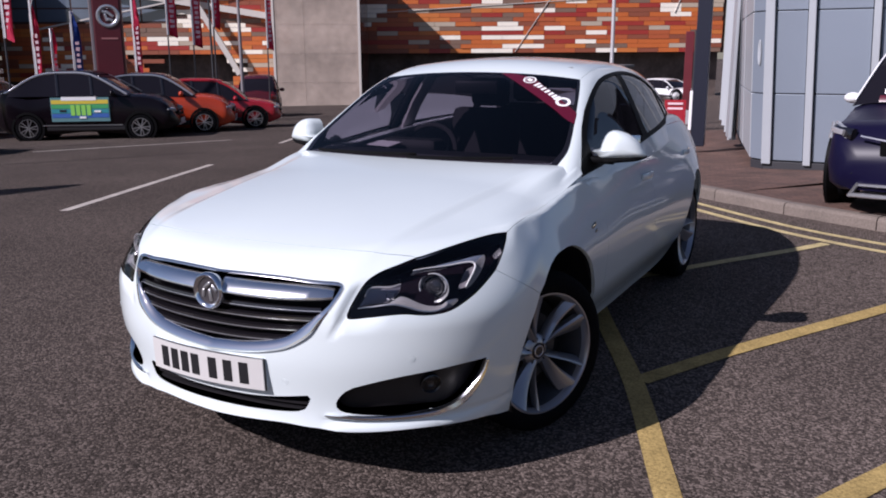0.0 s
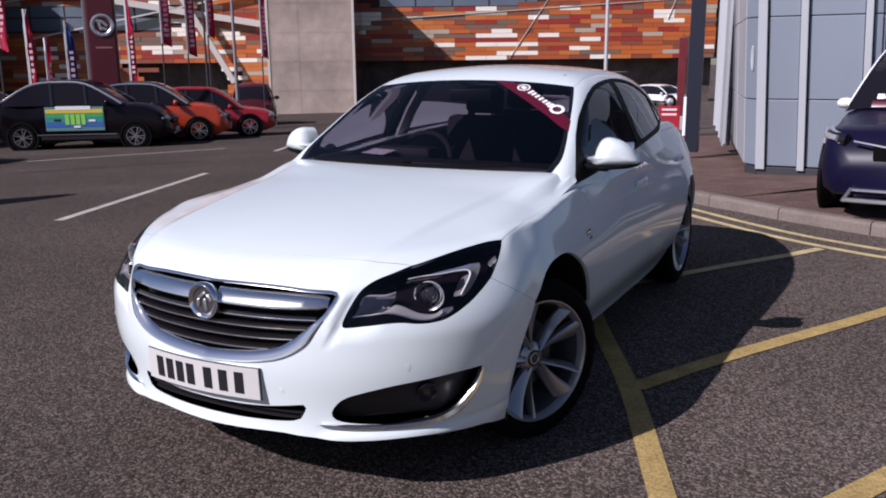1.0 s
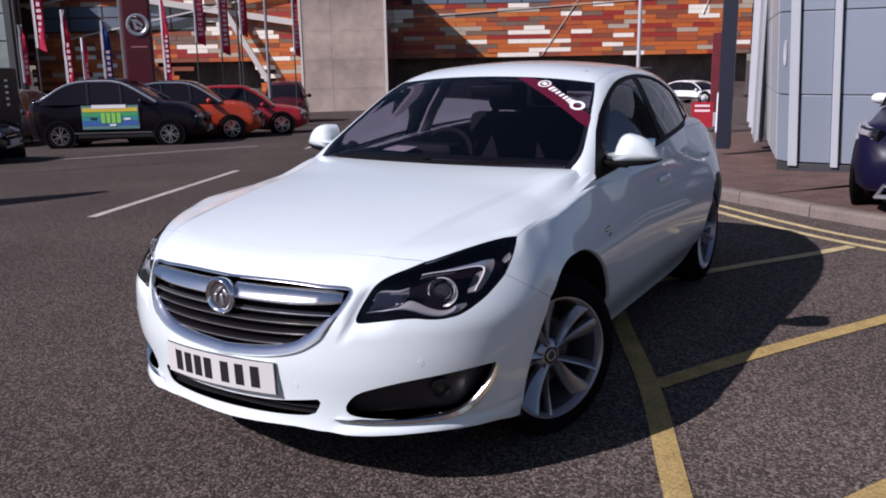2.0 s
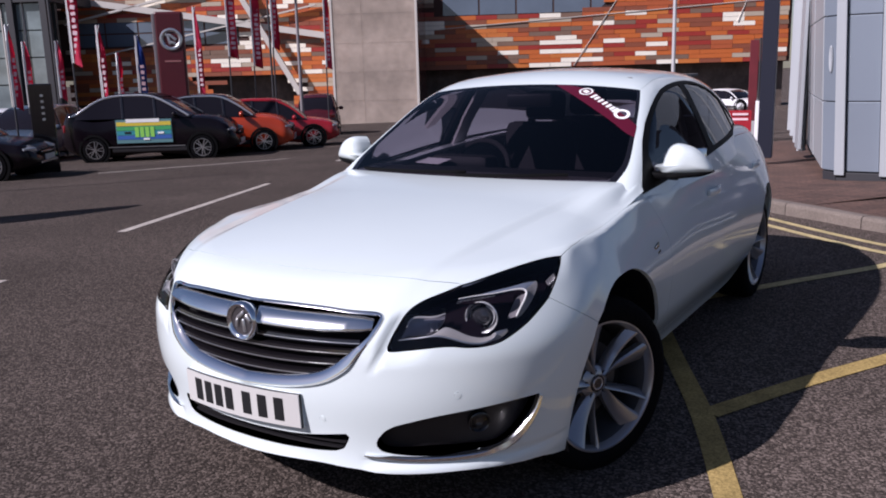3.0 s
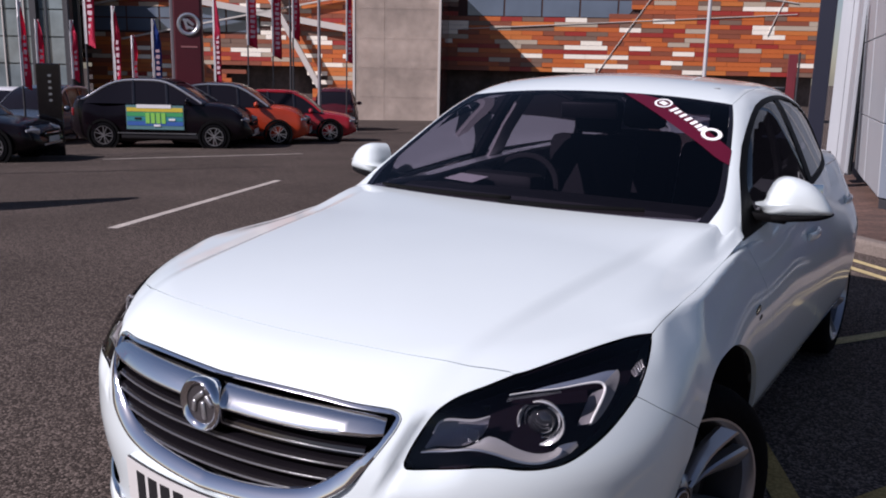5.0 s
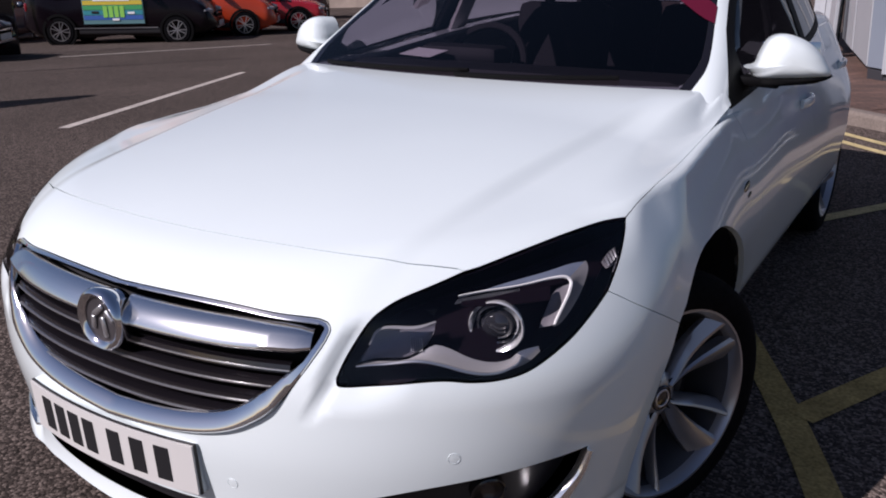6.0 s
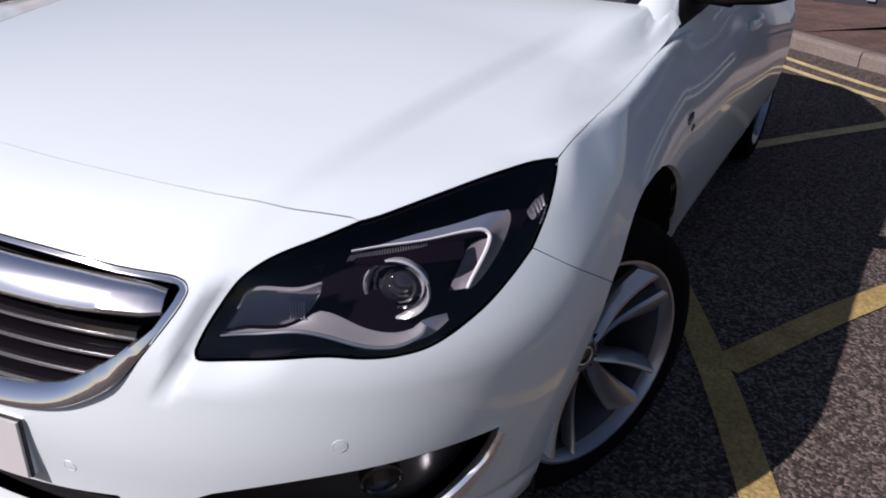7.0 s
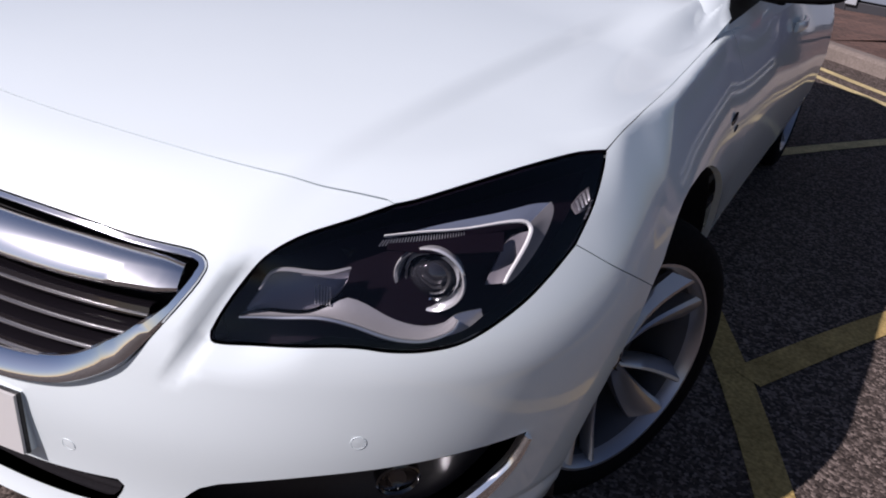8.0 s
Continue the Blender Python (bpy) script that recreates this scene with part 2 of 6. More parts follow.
def part(name, bm, mat, parent=None, label="", smooth=None):
    """One bmesh as one mesh object under a thing or a part; smooth: angle in degrees."""
    bmesh.ops.recalc_face_normals(bm, faces=bm.faces)
    me = bpy.data.meshes.new(name)
    if smooth:
        for f in bm.faces:
            f.smooth = True
        for e in bm.edges:
            if len(e.link_faces) == 2 and e.calc_face_angle(0) > radians(smooth):
                e.smooth = False
    bm.to_mesh(me)
    bm.free()
    me.materials.append(mat)
    ob = new(name, me)
    if parent is not None:
        ob.parent = parent
    return tagged(ob, label)


def thing(name, label, category, group="", kind="", m=None):
    ob = new(name)
    ob.empty_display_size = 0.2
    if m is not None:
        ob.matrix_world = m
    return tagged(ob, label, category, group, kind)


def add_box(bm, size, m=Matrix(), bevel=0.0):
    r = bmesh.ops.create_cube(bm, size=1.0, matrix=m @ Matrix.Diagonal((*size, 1)))
    if bevel:
        es = list({e for v in r["verts"] for e in v.link_edges})
        bmesh.ops.bevel(bm, geom=es, offset=bevel, segments=2, affect="EDGES", profile=0.5)
    return bm


def add_rod(bm, a, b, r1, r2=None, seg=12, caps=True):
    a, b = Vector(a), Vector(b)
    q = (b - a).to_track_quat("Z", "Y").to_matrix().to_4x4()
    bmesh.ops.create_cone(bm, cap_ends=caps, segments=seg, radius1=r1, radius2=r1 if r2 is None else r2, depth=(b - a).length,
                          matrix=Matrix.Translation((a + b) / 2) @ q)
    return bm


def lathe(profile, seg=48, m=Matrix(), closed=False):
    """Turned round the x axis: profile of (x, radius)."""
    bm = bmesh.new()
    rings = []
    for x, r in profile:
        rings.append([bm.verts.new(m @ Vector((x, r * math.cos(2 * math.pi * i / seg), r * math.sin(2 * math.pi * i / seg)))) for i in range(seg)])
    pairs = list(zip(rings, rings[1:])) + ([(rings[-1], rings[0])] if closed else [])
    for a, b in pairs:
        for i in range(seg):
            bm.faces.new((a[i], a[(i + 1) % seg], b[(i + 1) % seg], b[i]))
    return bm


def add_strip(bm, pts, ups, width, height, closed=False):
    """A bar of rectangular section along points; ups: the outward side at each."""
    pts, n = [Vector(p) for p in pts], len(pts)
    rings = []
    for i, p in enumerate(pts):
        a = pts[(i - 1) % n] if closed or i else p
        b = pts[(i + 1) % n] if closed or i < n - 1 else p
        t = (b - a).normalized()
        u = Vector(ups[i])
        u = (u - t * u.dot(t)).normalized()
        s = t.cross(u)
        w, h = width[i] if hasattr(width, "__len__") else width, height[i] if hasattr(height, "__len__") else height
        rings.append([bm.verts.new(p + s * w * sx + u * h * ux) for sx, ux in ((-0.5, -0.5), (-0.5, 0.2), (-0.3, 0.5), (0.3, 0.5), (0.5, 0.2), (0.5, -0.5))])
    k = len(rings[0])
    for i in range(n if closed else n - 1):
        a, b = rings[i], rings[(i + 1) % n]
        for j in range(k):
            bm.faces.new((a[j], a[(j + 1) % k], b[(j + 1) % k], b[j]))
    if not closed:
        bm.faces.new(rings[0])
        bm.faces.new(rings[-1][::-1])
    return bm


def inside(poly, q):
    x, y = q[:, 0][:, None], q[:, 1][:, None]
    a, b = poly, np.roll(poly, -1, 0)
    cross = (a[:, 1] > y) != (b[:, 1] > y)
    with np.errstate(divide="ignore", invalid="ignore"):
        xi = (b[:, 0] - a[:, 0]) * (y - a[:, 1]) / (b[:, 1] - a[:, 1]) + a[:, 0]
    return (np.sum(cross & (x < xi), 1) % 2) == 1


def shrink(q, d):
    """The polygon q drawn in by d (one number a corner), whichever way it runs."""
    if 0.5 * np.sum(q[:, 0] * np.roll(q[:, 1], -1) - q[:, 1] * np.roll(q[:, 0], -1)) < 0:
        d = -d
    e = np.roll(q, -1, 0) - q
    e /= np.linalg.norm(e, axis=1)[:, None]
    nrm = np.stack([-e[:, 1], e[:, 0]], 1)
    v = nrm + np.roll(nrm, 1, 0)
    v /= np.maximum(np.sum(v * v, 1) / 2, 0.35)[:, None]
    return q + v * np.reshape(d, (-1, 1) if np.ndim(d) else ())


def edge_gap(poly, q):
    a, b = poly, np.roll(poly, -1, 0)
    ab = b - a
    t = np.clip(np.sum((q[:, None] - a) * ab, 2) / np.maximum(np.sum(ab * ab, 1), 1e-12), 0, 1)
    return np.min(np.linalg.norm(q[:, None] - (a + ab * t[:, :, None]), axis=2), 1)


from mathutils.geometry import delaunay_2d_cdt


def skin(chart, outline, step=0.03, gap=0.0009, depth=0.015, holes=(), lift=0.0):
    """A trimmed sheet of the chart's surface with a turned-in rim: vertices, faces, normals."""
    q = chart.flat(outline)
    unit = np.median(np.linalg.norm(np.diff(outline, axis=0), axis=1) / np.maximum(np.linalg.norm(np.diff(q, axis=0), axis=1), 1e-9))
    loops = [shrink(q, np.broadcast_to(gap, len(q)) / unit)] + [shrink(chart.flat(h), np.full(len(h), -gap / unit)) for h in holes]
    s = step / unit
    lo, hi = loops[0].min(0), loops[0].max(0)
    gx, gy = np.meshgrid(np.arange(lo[0], hi[0], s), np.arange(lo[1], hi[1], s * 0.87))
    gx = gx + 0.5 * s * (np.arange(gx.shape[0]) % 2)[:, None]
    g = np.column_stack([gx.ravel(), gy.ravel()])
    keep = inside(loops[0], g)
    g = g[keep]
    for i, l in enumerate(loops):
        if i:
            g = g[~inside(l, g)]
        g = g[edge_gap(l, g) > 0.45 * s]
    pts, edges = [], []
    for l in loops:
        k = len(pts)
        pts += [Vector(v) for v in l]
        edges += [(k + i, k + (i + 1) % len(l)) for i in range(len(l))]
    rim = len(pts)
    pts += [Vector(v) for v in g]
    vs, _, fs, orig, _, _ = delaunay_2d_cdt(pts, edges, [], 1, 1e-6)
    q2 = np.array([tuple(v) for v in vs])
    tri = np.array([f for f in fs])
    mid = q2[tri].mean(1)
    ok = inside(loops[0], mid)
    for l in loops[1:]:
        ok &= ~inside(l, mid)
    tri = tri[ok]
    p = chart.lift(q2)
    n = slope(chart.f, p)
    fn = np.cross(p[tri[:, 1]] - p[tri[:, 0]], p[tri[:, 2]] - p[tri[:, 0]])
    flip = np.sum(fn * n[tri].mean(1), 1) < 0
    tri[flip] = tri[flip][:, ::-1]
    p = p + n * lift
    if not depth:
        return p, tri, n
    count = {}
    for t in tri:
        for a, b in ((t[0], t[1]), (t[1], t[2]), (t[2], t[0])):
            count[(a, b)] = 1
    border = [e for e in count if (e[1], e[0]) not in count]
    base = len(p)
    vv, nn, ff, idx = list(p), list(n), list(tri), {}
    for a, b in border:
        e = p[b] - p[a]
        o = np.cross(e, n[a])
        o = o / (np.linalg.norm(o) + 1e-12)
        k = len(vv)
        vv += [p[a], p[b], p[b] - n[b] * depth, p[a] - n[a] * depth]
        nn += [o] * 4
        ff += [(k + 1, k, k + 3), (k + 1, k + 3, k + 2)]
    return np.array(vv), ff, np.array(nn)


def sheet(name, chart, outline, mat, parent, label="", both=False, **kw):
    v, f, n = skin(chart, outline, **kw)
    obs = [mesh_object(name, v, f, mat, parent, label, n)]
    if both:
        obs.append(mesh_object(name, v * (-1, 1, 1), [tuple(t)[::-1] for t in f], mat, parent, label, n * (-1, 1, 1)))
    return obs


# ---- the white car ----
car = thing("car", "white five-door hatchback car with chrome grille, parked on asphalt", "car")

# outlines on its left half
lamp_low = on(NOSE, curve([(0.502, 0.147, 0.661), (0.508, 0.140, 0.650), (0.524, 0.147, 0.648), (0.571, 0.172, 0.653), (0.640, 0.21, 0.662), (0.680, 0.241, 0.662), (0.716, 0.27, 0.656),
                           (0.755, 0.308, 0.655), (0.790, 0.357, 0.664), (0.824, 0.436, 0.697), (0.840, 0.50, 0.729), (0.851, 0.560, 0.762)], 0.012))
lamp_back = on(NOSE, curve([(0.851, 0.560, 0.762), (0.849, 0.625, 0.810), (0.838, 0.69, 0.853), (0.829, 0.715, 0.868)]))
lamp_high = on(NOSE, curve([(0.829, 0.715, 0.868), (0.80, 0.668, 0.869), (0.757, 0.578, 0.861), (0.708, 0.478, 0.846), (0.660, 0.392, 0.829), (0.640, 0.368, 0.824)]))
lamp_in = on(NOSE, curve([(0.640, 0.368, 0.824), (0.606, 0.318, 0.808), (0.566, 0.270, 0.790), (0.543, 0.240, 0.773), (0.530, 0.214, 0.754), (0.517, 0.183, 0.718), (0.508, 0.161, 0.687), (0.502, 0.147, 0.661)], 0.015))
lamp = loop(lamp_low, lamp_back, lamp_high, lamp_in)
grille_half = on(NOSE, np.vstack([curve([(0, 0.093, 0.771), (0.19, 0.108, 0.773), (0.29, 0.122, 0.771), (0.37, 0.138, 0.766), (0.44, 0.163, 0.763)]),
                                  curve([(0.453, 0.167, 0.762), (0.470, 0.171, 0.757), (0.479, 0.168, 0.746), (0.478, 0.16, 0.734), (0.472, 0.147, 0.715), (0.447, 0.111, 0.664), (0.405, 0.084, 0.600),
                                         (0.355, 0.068, 0.561), (0.30, 0.055, 0.535), (0.225, 0.041, 0.517), (0.13, 0.033, 0.505), (0, 0.03, 0.495)], 0.015)]))
bonnet_front = on(LID, curve([(0, 0.242, 0.85), (0.10, 0.2445, 0.85), (0.19, 0.2505, 0.85), (0.30, 0.2616, 0.85), (0.389, 0.2742, 0.845), (0.469, 0.2925, 0.84), (0.539, 0.3172, 0.836), (0.591, 0.343, 0.83), (0.640, 0.3688, 0.824)], 0.012))
bonnet_front[-1] = lamp_high[-1]
bonnet_side = on(LID, curve([tuple(lamp_high[0]), (0.825, 0.80, 0.88), (0.823, 0.95, 0.90), (0.8165, 1.15, 0.913), (0.8135, 1.38, 0.94), (0.8125, 1.53, 0.953), (0.812, 1.565, 0.953)]))
bonnet_rear = on(BONNET, curve([tuple(bonnet_side[-1]), (0.80, 1.576, 0.98), (0.77, 1.582, 0.98), (0.73, 1.575, 1.0), (0.66, 1.55, 1.0), (0.55, 1.505, 1.0), (0.4, 1.462, 1.0), (0.2, 1.435, 1.0), (0, 1.425, 1.0)]))
wing_seam = on(FLANK, curve([tuple(lamp_low[-1]), (0.90, 0.63, 0.712), (0.93, 0.76, 0.637)]))
ARCH = 0.404
def arch(y0, a, b, z0=0.335, r=ARCH):
    """Part of a wheel opening's edge between two angles from the rear, in degrees."""
    t = np.linspace(a, b, max(3, int(abs(b - a) / 7)))
    r = r + (0.088 if y0 < 2 else 0.03) * np.clip((85 - t) / 75, 0, 1)
    t = np.radians(t)
    return on(FLANK, np.column_stack([np.full(len(t), 0.9), y0 + r * np.cos(t), z0 + r * np.sin(t)]))
ARCH_F, ARCH_R = 1.042, 3.73
seam_angle = math.degrees(math.atan2(0.637 - 0.335, 0.76 - ARCH_F))
arch_front = arch(ARCH_F, seam_angle, 200)
arch_front[0] = wing_seam[-1]
chin = on(NOSE, curve([tuple(arch_front[-1]), (0.87, 0.56, 0.215), (0.84, 0.47, 0.234), (0.72, 0.27, 0.246), (0.5, 0.12, 0.245), (0.36, 0.08, 0.252), (0.25, 0.06, 0.258), (0.0, 0.045, 0.250)]))
chin[0] = arch_front[-1]
fog = on(NOSE, loop(curve([(0.49, 0.11, 0.375), (0.53, 0.125, 0.405), (0.66, 0.2, 0.443), (0.80, 0.344, 0.466), (0.872, 0.455, 0.472)]),
                    curve([(0.872, 0.455, 0.472), (0.855, 0.44, 0.405), (0.815, 0.39, 0.335), (0.765, 0.325, 0.303), (0.68, 0.236, 0.297), (0.555, 0.15, 0.302), (0.485, 0.11, 0.315), (0.47, 0.108, 0.345), (0.49, 0.11, 0.375)])))
intake_half = on(NOSE, np.vstack([curve([(0, 0.04, 0.338), (0.2, 0.05, 0.345), (0.375, 0.07, 0.366)]), curve([(0.385, 0.07, 0.355), (0.37, 0.07, 0.325), (0.335, 0.066, 0.303), (0.17, 0.045, 0.293), (0.0, 0.04, 0.29)])]))
fog_right = fog[::-1] * (-1, 1, 1)
intake = whole(intake_half)
grille_hole = whole(grille_half)

half = np.vstack([bonnet_front, lamp_in, lamp_low[1:], wing_seam[1:], arch_front[1:], chin[1:]])
sheet("front_bumper", NOSE, whole(half), WHITE, car, "white painted front bumper", step=0.014, holes=(grille_hole, intake, fog, fog_right))
half = np.vstack([bonnet_front, lamp_high[::-1][1:], bonnet_side[1:], bonnet_rear[1:]])
rim = whole(half)
sheet("bonnet", BONNET, rim, WHITE, car, "white bonnet with two soft ridges", step=0.012, gap=np.where(rim[:, 1] > 0.73, 0.0005, 0.0014))

# wings, doors, sills
crest_y = np.linspace(0.80, 1.565, 13)
crest = shoot(lower, np.column_stack([np.full(13, 0.64), crest_y, 0.675 + 0.125 * (crest_y - 0.8)]), np.tile((0.7071, 0.0, 0.7071), (13, 1)), 1.0)
crest = np.vstack([lamp_back[-2:-1], on(LID, curve([tuple(p) for p in np.vstack([lamp_back[-2:-1], crest])], 0.02))[1:]])
door_f = on(FLANK, curve([tuple(crest[-1]), (0.9, 1.69, 0.75), (0.9, 1.66, 0.5), (0.88, 1.60, 0.30)]))
wing_low = on(FLANK, curve([(0.88, 1.60, 0.30), (0.87, 1.585, 0.205)]))
sill_front = on(FLANK, curve([(0.87, 1.585, 0.205), tuple(arch(ARCH_F, -18, -16)[0])]))
wing = loop(wing_seam, arch(ARCH_F, seam_angle, -18)[1:], sill_front[::-1][1:], wing_low[::-1][1:], door_f[::-1][1:], crest[::-1][1:], lamp_back[::-1][2:])
def off_crest(outline):
    """The shut line's half width everywhere but along the crest, where the wing folds without a joint."""
    far = np.min(np.linalg.norm(outline[:, None] - crest[None], axis=2), axis=1)
    return np.where(far < 1e-6, 0.0, 0.0009)
wings = sheet("front_wing", FLANK, wing, WHITE, car, "white front wing with wheel arch", both=True, step=0.013, gap=off_crest(wing))
fold = loop(bonnet_side, crest[::-1], lamp_back[-1:])
for ob in sheet("wing_crest", LID, fold, WHITE, wings[0], both=True, step=0.010, gap=off_crest(fold), depth=0.006)[1:]:
    ob.parent = wings[1]
belt_z = spline((1.565, 1.75, 2.0, 2.5, 3.0, 3.5, 4.0), (float(crest[-1][2]), 0.943, 0.966, 1.03, 1.058, 1.062, 1.045))


def flank_line(pts):
    return on(FLANK, curve([(0.8, y, z) for y, z in pts]))


def belt_line(y0, y1):
    return on(FLANK, np.array([(0.8, y, belt_z(y)) for y in np.linspace(y0, y1, 40)]))


y_f = float(crest[-1][1])
door_b = flank_line([(2.52, float(belt_z(2.52))), (2.56, 0.75), (2.55, 0.5), (2.52, 0.30)])
front_doors = sheet("front_door", FLANK, loop(door_f[::-1], belt_line(y_f, 2.52)[1:], door_b[1:], flank_line([(2.52, 0.30), (1.60, 0.30)])[1:]), WHITE, car, "white front door", both=True, step=0.03)
door_c = np.vstack([flank_line([(3.62, float(belt_z(3.62))), (3.66, 0.86), (3.60, 0.70)]), arch(ARCH_R, 112, 172)[1:]])
rear_doors = sheet("rear_door", FLANK, loop(door_b[::-1], belt_line(2.52, 3.62)[1:], door_c[1:], flank_line([tuple(door_c[-1][1:]), (3.3, 0.30), (2.52, 0.30)])[1:]), WHITE, car, "white rear door", both=True, step=0.03)
sheet("sill", FLANK, loop(flank_line([(1.60, 0.30), (2.52, 0.30), (3.3, 0.30)]), flank_line([(3.3, 0.30), tuple(door_c[-1][1:])])[1:], flank_line([tuple(door_c[-1][1:]), (3.31, 0.22), (2.5, 0.2), (1.585, 0.205)])[1:], wing_low[::-1][1:]), WHITE, car, "white side sill", both=True, step=0.03)
quarter_back = flank_line([(4.30, 0.95), (4.32, 0.7), (4.30, 0.28)])
sheet("rear_quarter", FLANK, loop(door_c[::-1], belt_line(3.62, 4.0)[1:], flank_line([(4.0, 1.045), (4.30, 0.95)])[1:], quarter_back[1:], flank_line([(4.30, 0.28), tuple(arch(ARCH_R, -12, -10)[0][1:])])[1:], arch(ARCH_R, -12, 112)[1:]), WHITE, car, "white rear quarter panel", both=True, step=0.035)
tail_half = np.vstack([on(TAIL, curve([(0, 4.6, 0.98), (0.4, 4.5, 0.97), (0.64, 4.30, 0.95)])), quarter_back[1:], on(TAIL, curve([(0.88, 4.30, 0.28), (0.6, 4.7, 0.25), (0, 4.83, 0.25)]))[1:]])
sheet("tail", TAIL, whole(tail_half), WHITE, car, "white tailgate and rear bumper", step=0.06)


for y0, y1 in ((y_f, 2.52), (2.52, 4.0)):
    rim_pts = belt_line(y0, y1) - (0.0015, 0, 0)
    sheet("shoulder", LID, loop(on(LID, rim_pts), on(LID, rim_pts[::-1] - (0.16, 0, 0))), WHITE, car, "", both=True, step=0.02, gap=0.0)

# glasshouse
def screen(pts):
    return on(HOUSE, curve([(x, 1.37 + 1.72 * (z - 0.99) + 0.22 * x * x, z) for x, z in pts]))


screen_low = screen([(0, 0.985), (0.35, 0.98), (0.69, 0.965)])
screen_side = screen([(0.69, 0.965), (0.709, 1.02), (0.719, 1.064), (0.707, 1.114), (0.678, 1.19), (0.624, 1.322), (0.597, 1.385)])
screen_top = screen([(0.597, 1.385), (0.35, 1.408), (0.0, 1.418)])
screen_half = np.vstack([screen_low, screen_side[1:], screen_top[1:]])
screen_outline = whole(screen_half)
pane_outline = HOUSE.lift(shrink(HOUSE.flat(screen_outline), np.full(len(screen_outline), 0.016)))
sheet("windscreen", HOUSE, pane_outline, SCREEN, car, "dark tinted laminated windscreen", step=0.06, depth=0.004, gap=0.0)[0].visible_shadow = False
sheet("windscreen_band", HOUSE, screen_outline, GLOSS_BLACK, car, "black printed band round the windscreen", step=0.03, holes=(pane_outline,), gap=0.001, depth=0.008)
roof_edge = on(HOUSE, curve([tuple(screen_top[0]), (0.585, 2.35, 1.425), (0.57, 2.7, 1.45), (0.53, 3.1, 1.44), (0.46, 3.5, 1.39)]))
roof_back = on(ROOF, curve([(0.46, 3.5, 1.39), (0.3, 3.56, 1.42), (0, 3.58, 1.43)]))
roof_back[0] = roof_edge[-1]
sheet("roof", ROOF, whole(np.vstack([screen_top[::-1], roof_edge[1:], roof_back[1:]])), WHITE, car, "white steel roof", step=0.05)
hatch_half = np.vstack([roof_back[::-1], on(HATCH, curve([tuple(roof_edge[-1]), (0.48, 4.0, 1.22), (0.46, 4.42, 1.1)]))[1:], on(HATCH, curve([(0.46, 4.42, 1.1), (0, 4.5, 1.08)]))[1:]])
sheet("rear_window", HATCH, whole(hatch_half), GLASS, car, "dark tinted rear window", step=0.08, depth=0.004)
top_z = spline((1.56, 1.75, 1.98, 2.27, 2.52, 2.8, 3.1, 3.4, 3.65, 3.9), (0.972, 1.125, 1.265, 1.37, 1.40, 1.403, 1.375, 1.31, 1.22, 1.09))
low_z = spline((1.56, 2.0, 2.5, 3.0, 3.5, 3.9), (0.962, 0.995, 1.038, 1.063, 1.075, 1.082))
CABIN_SIDE = Side(cabin)


def house_line(f, ys):
    ys = np.array(ys)
    return on(CABIN_SIDE, np.column_stack([0 * ys, ys, f(ys)]))


def pane(t0, b0, t1, b1):
    top, low = house_line(top_z, np.linspace(t0, t1, 20)), house_line(low_z, np.linspace(b1, b0, 20))
    return loop(top, curve([tuple(top[-1]), tuple(low[0])])[1:-1], low, curve([tuple(low[-1]), tuple(top[0])])[1:-1])


opening = pane(1.56, 1.56, 3.84, 3.84)
frame_out = loop(screen_side[::-1], curve([tuple(screen_side[0]), (0.80, 1.60, 0.93)])[1:], curve([(0.80, 1.60, 0.93), (0.84, 1.9, 0.93), (0.855, 2.6, 0.96), (0.79, 3.3, 0.98), (0.63, 4.0, 1.0)])[1:],
                 curve([(0.63, 4.0, 1.0), (0.50, 4.35, 1.02)])[1:], curve([(0.50, 4.35, 1.02), (0.48, 4.0, 1.2), tuple(roof_edge[-1])])[1:], roof_edge[::-1][1:-1])
frame_out = on(HOUSE, frame_out)
sheet("side_frame", HOUSE, frame_out, WHITE, car, "white windscreen pillar and roof rail", both=True, step=0.03, holes=(opening,), gap=0.001)
rim_line = HOUSE.lift(shrink(HOUSE.flat(opening), np.full(len(opening), 0.030)))
sheet("window_seal", HOUSE, opening, SEAL, car, "black window surround", both=True, step=0.02, holes=(rim_line,), gap=0.0005, depth=0.01)
sheet("window_sail", HOUSE, pane(1.58, 1.58, 1.80, 1.76), SEAL, car, both=True, step=0.03)
for a in ((1.80, 1.76, 2.60, 2.54), (2.67, 2.61, 3.42, 3.48), (3.46, 3.52, 3.80, 3.80)):
    for ob in sheet("side_window", HOUSE, pane(*a), GLASS, car, "dark tinted side window", both=True, step=0.06, depth=0.004, lift=-0.004):
        ob.visible_shadow = False
for a in ((2.59, 2.53, 2.68, 2.62), (3.41, 3.47, 3.47, 3.53)):
    sheet("window_pillar", HOUSE, pane(*a), SEAL, car, both=True, step=0.04, lift=-0.001)


# bars and rings laid along the surface
def strip(name, chart, pts, width, height, mat, parent, lift=0.0, closed=False, both=False, label="", smooth=40):
    p = on(chart, pts)
    n = slope(chart.f, p)
    p = p + n * lift
    out = []
    for side in ((1, -1) if both else (1,)):
        bm = add_strip(bmesh.new(), p * (side, 1, 1), n * (side, 1, 1), width, height, closed)
        out.append(part(name, bm, mat, parent, label, smooth))
    return out


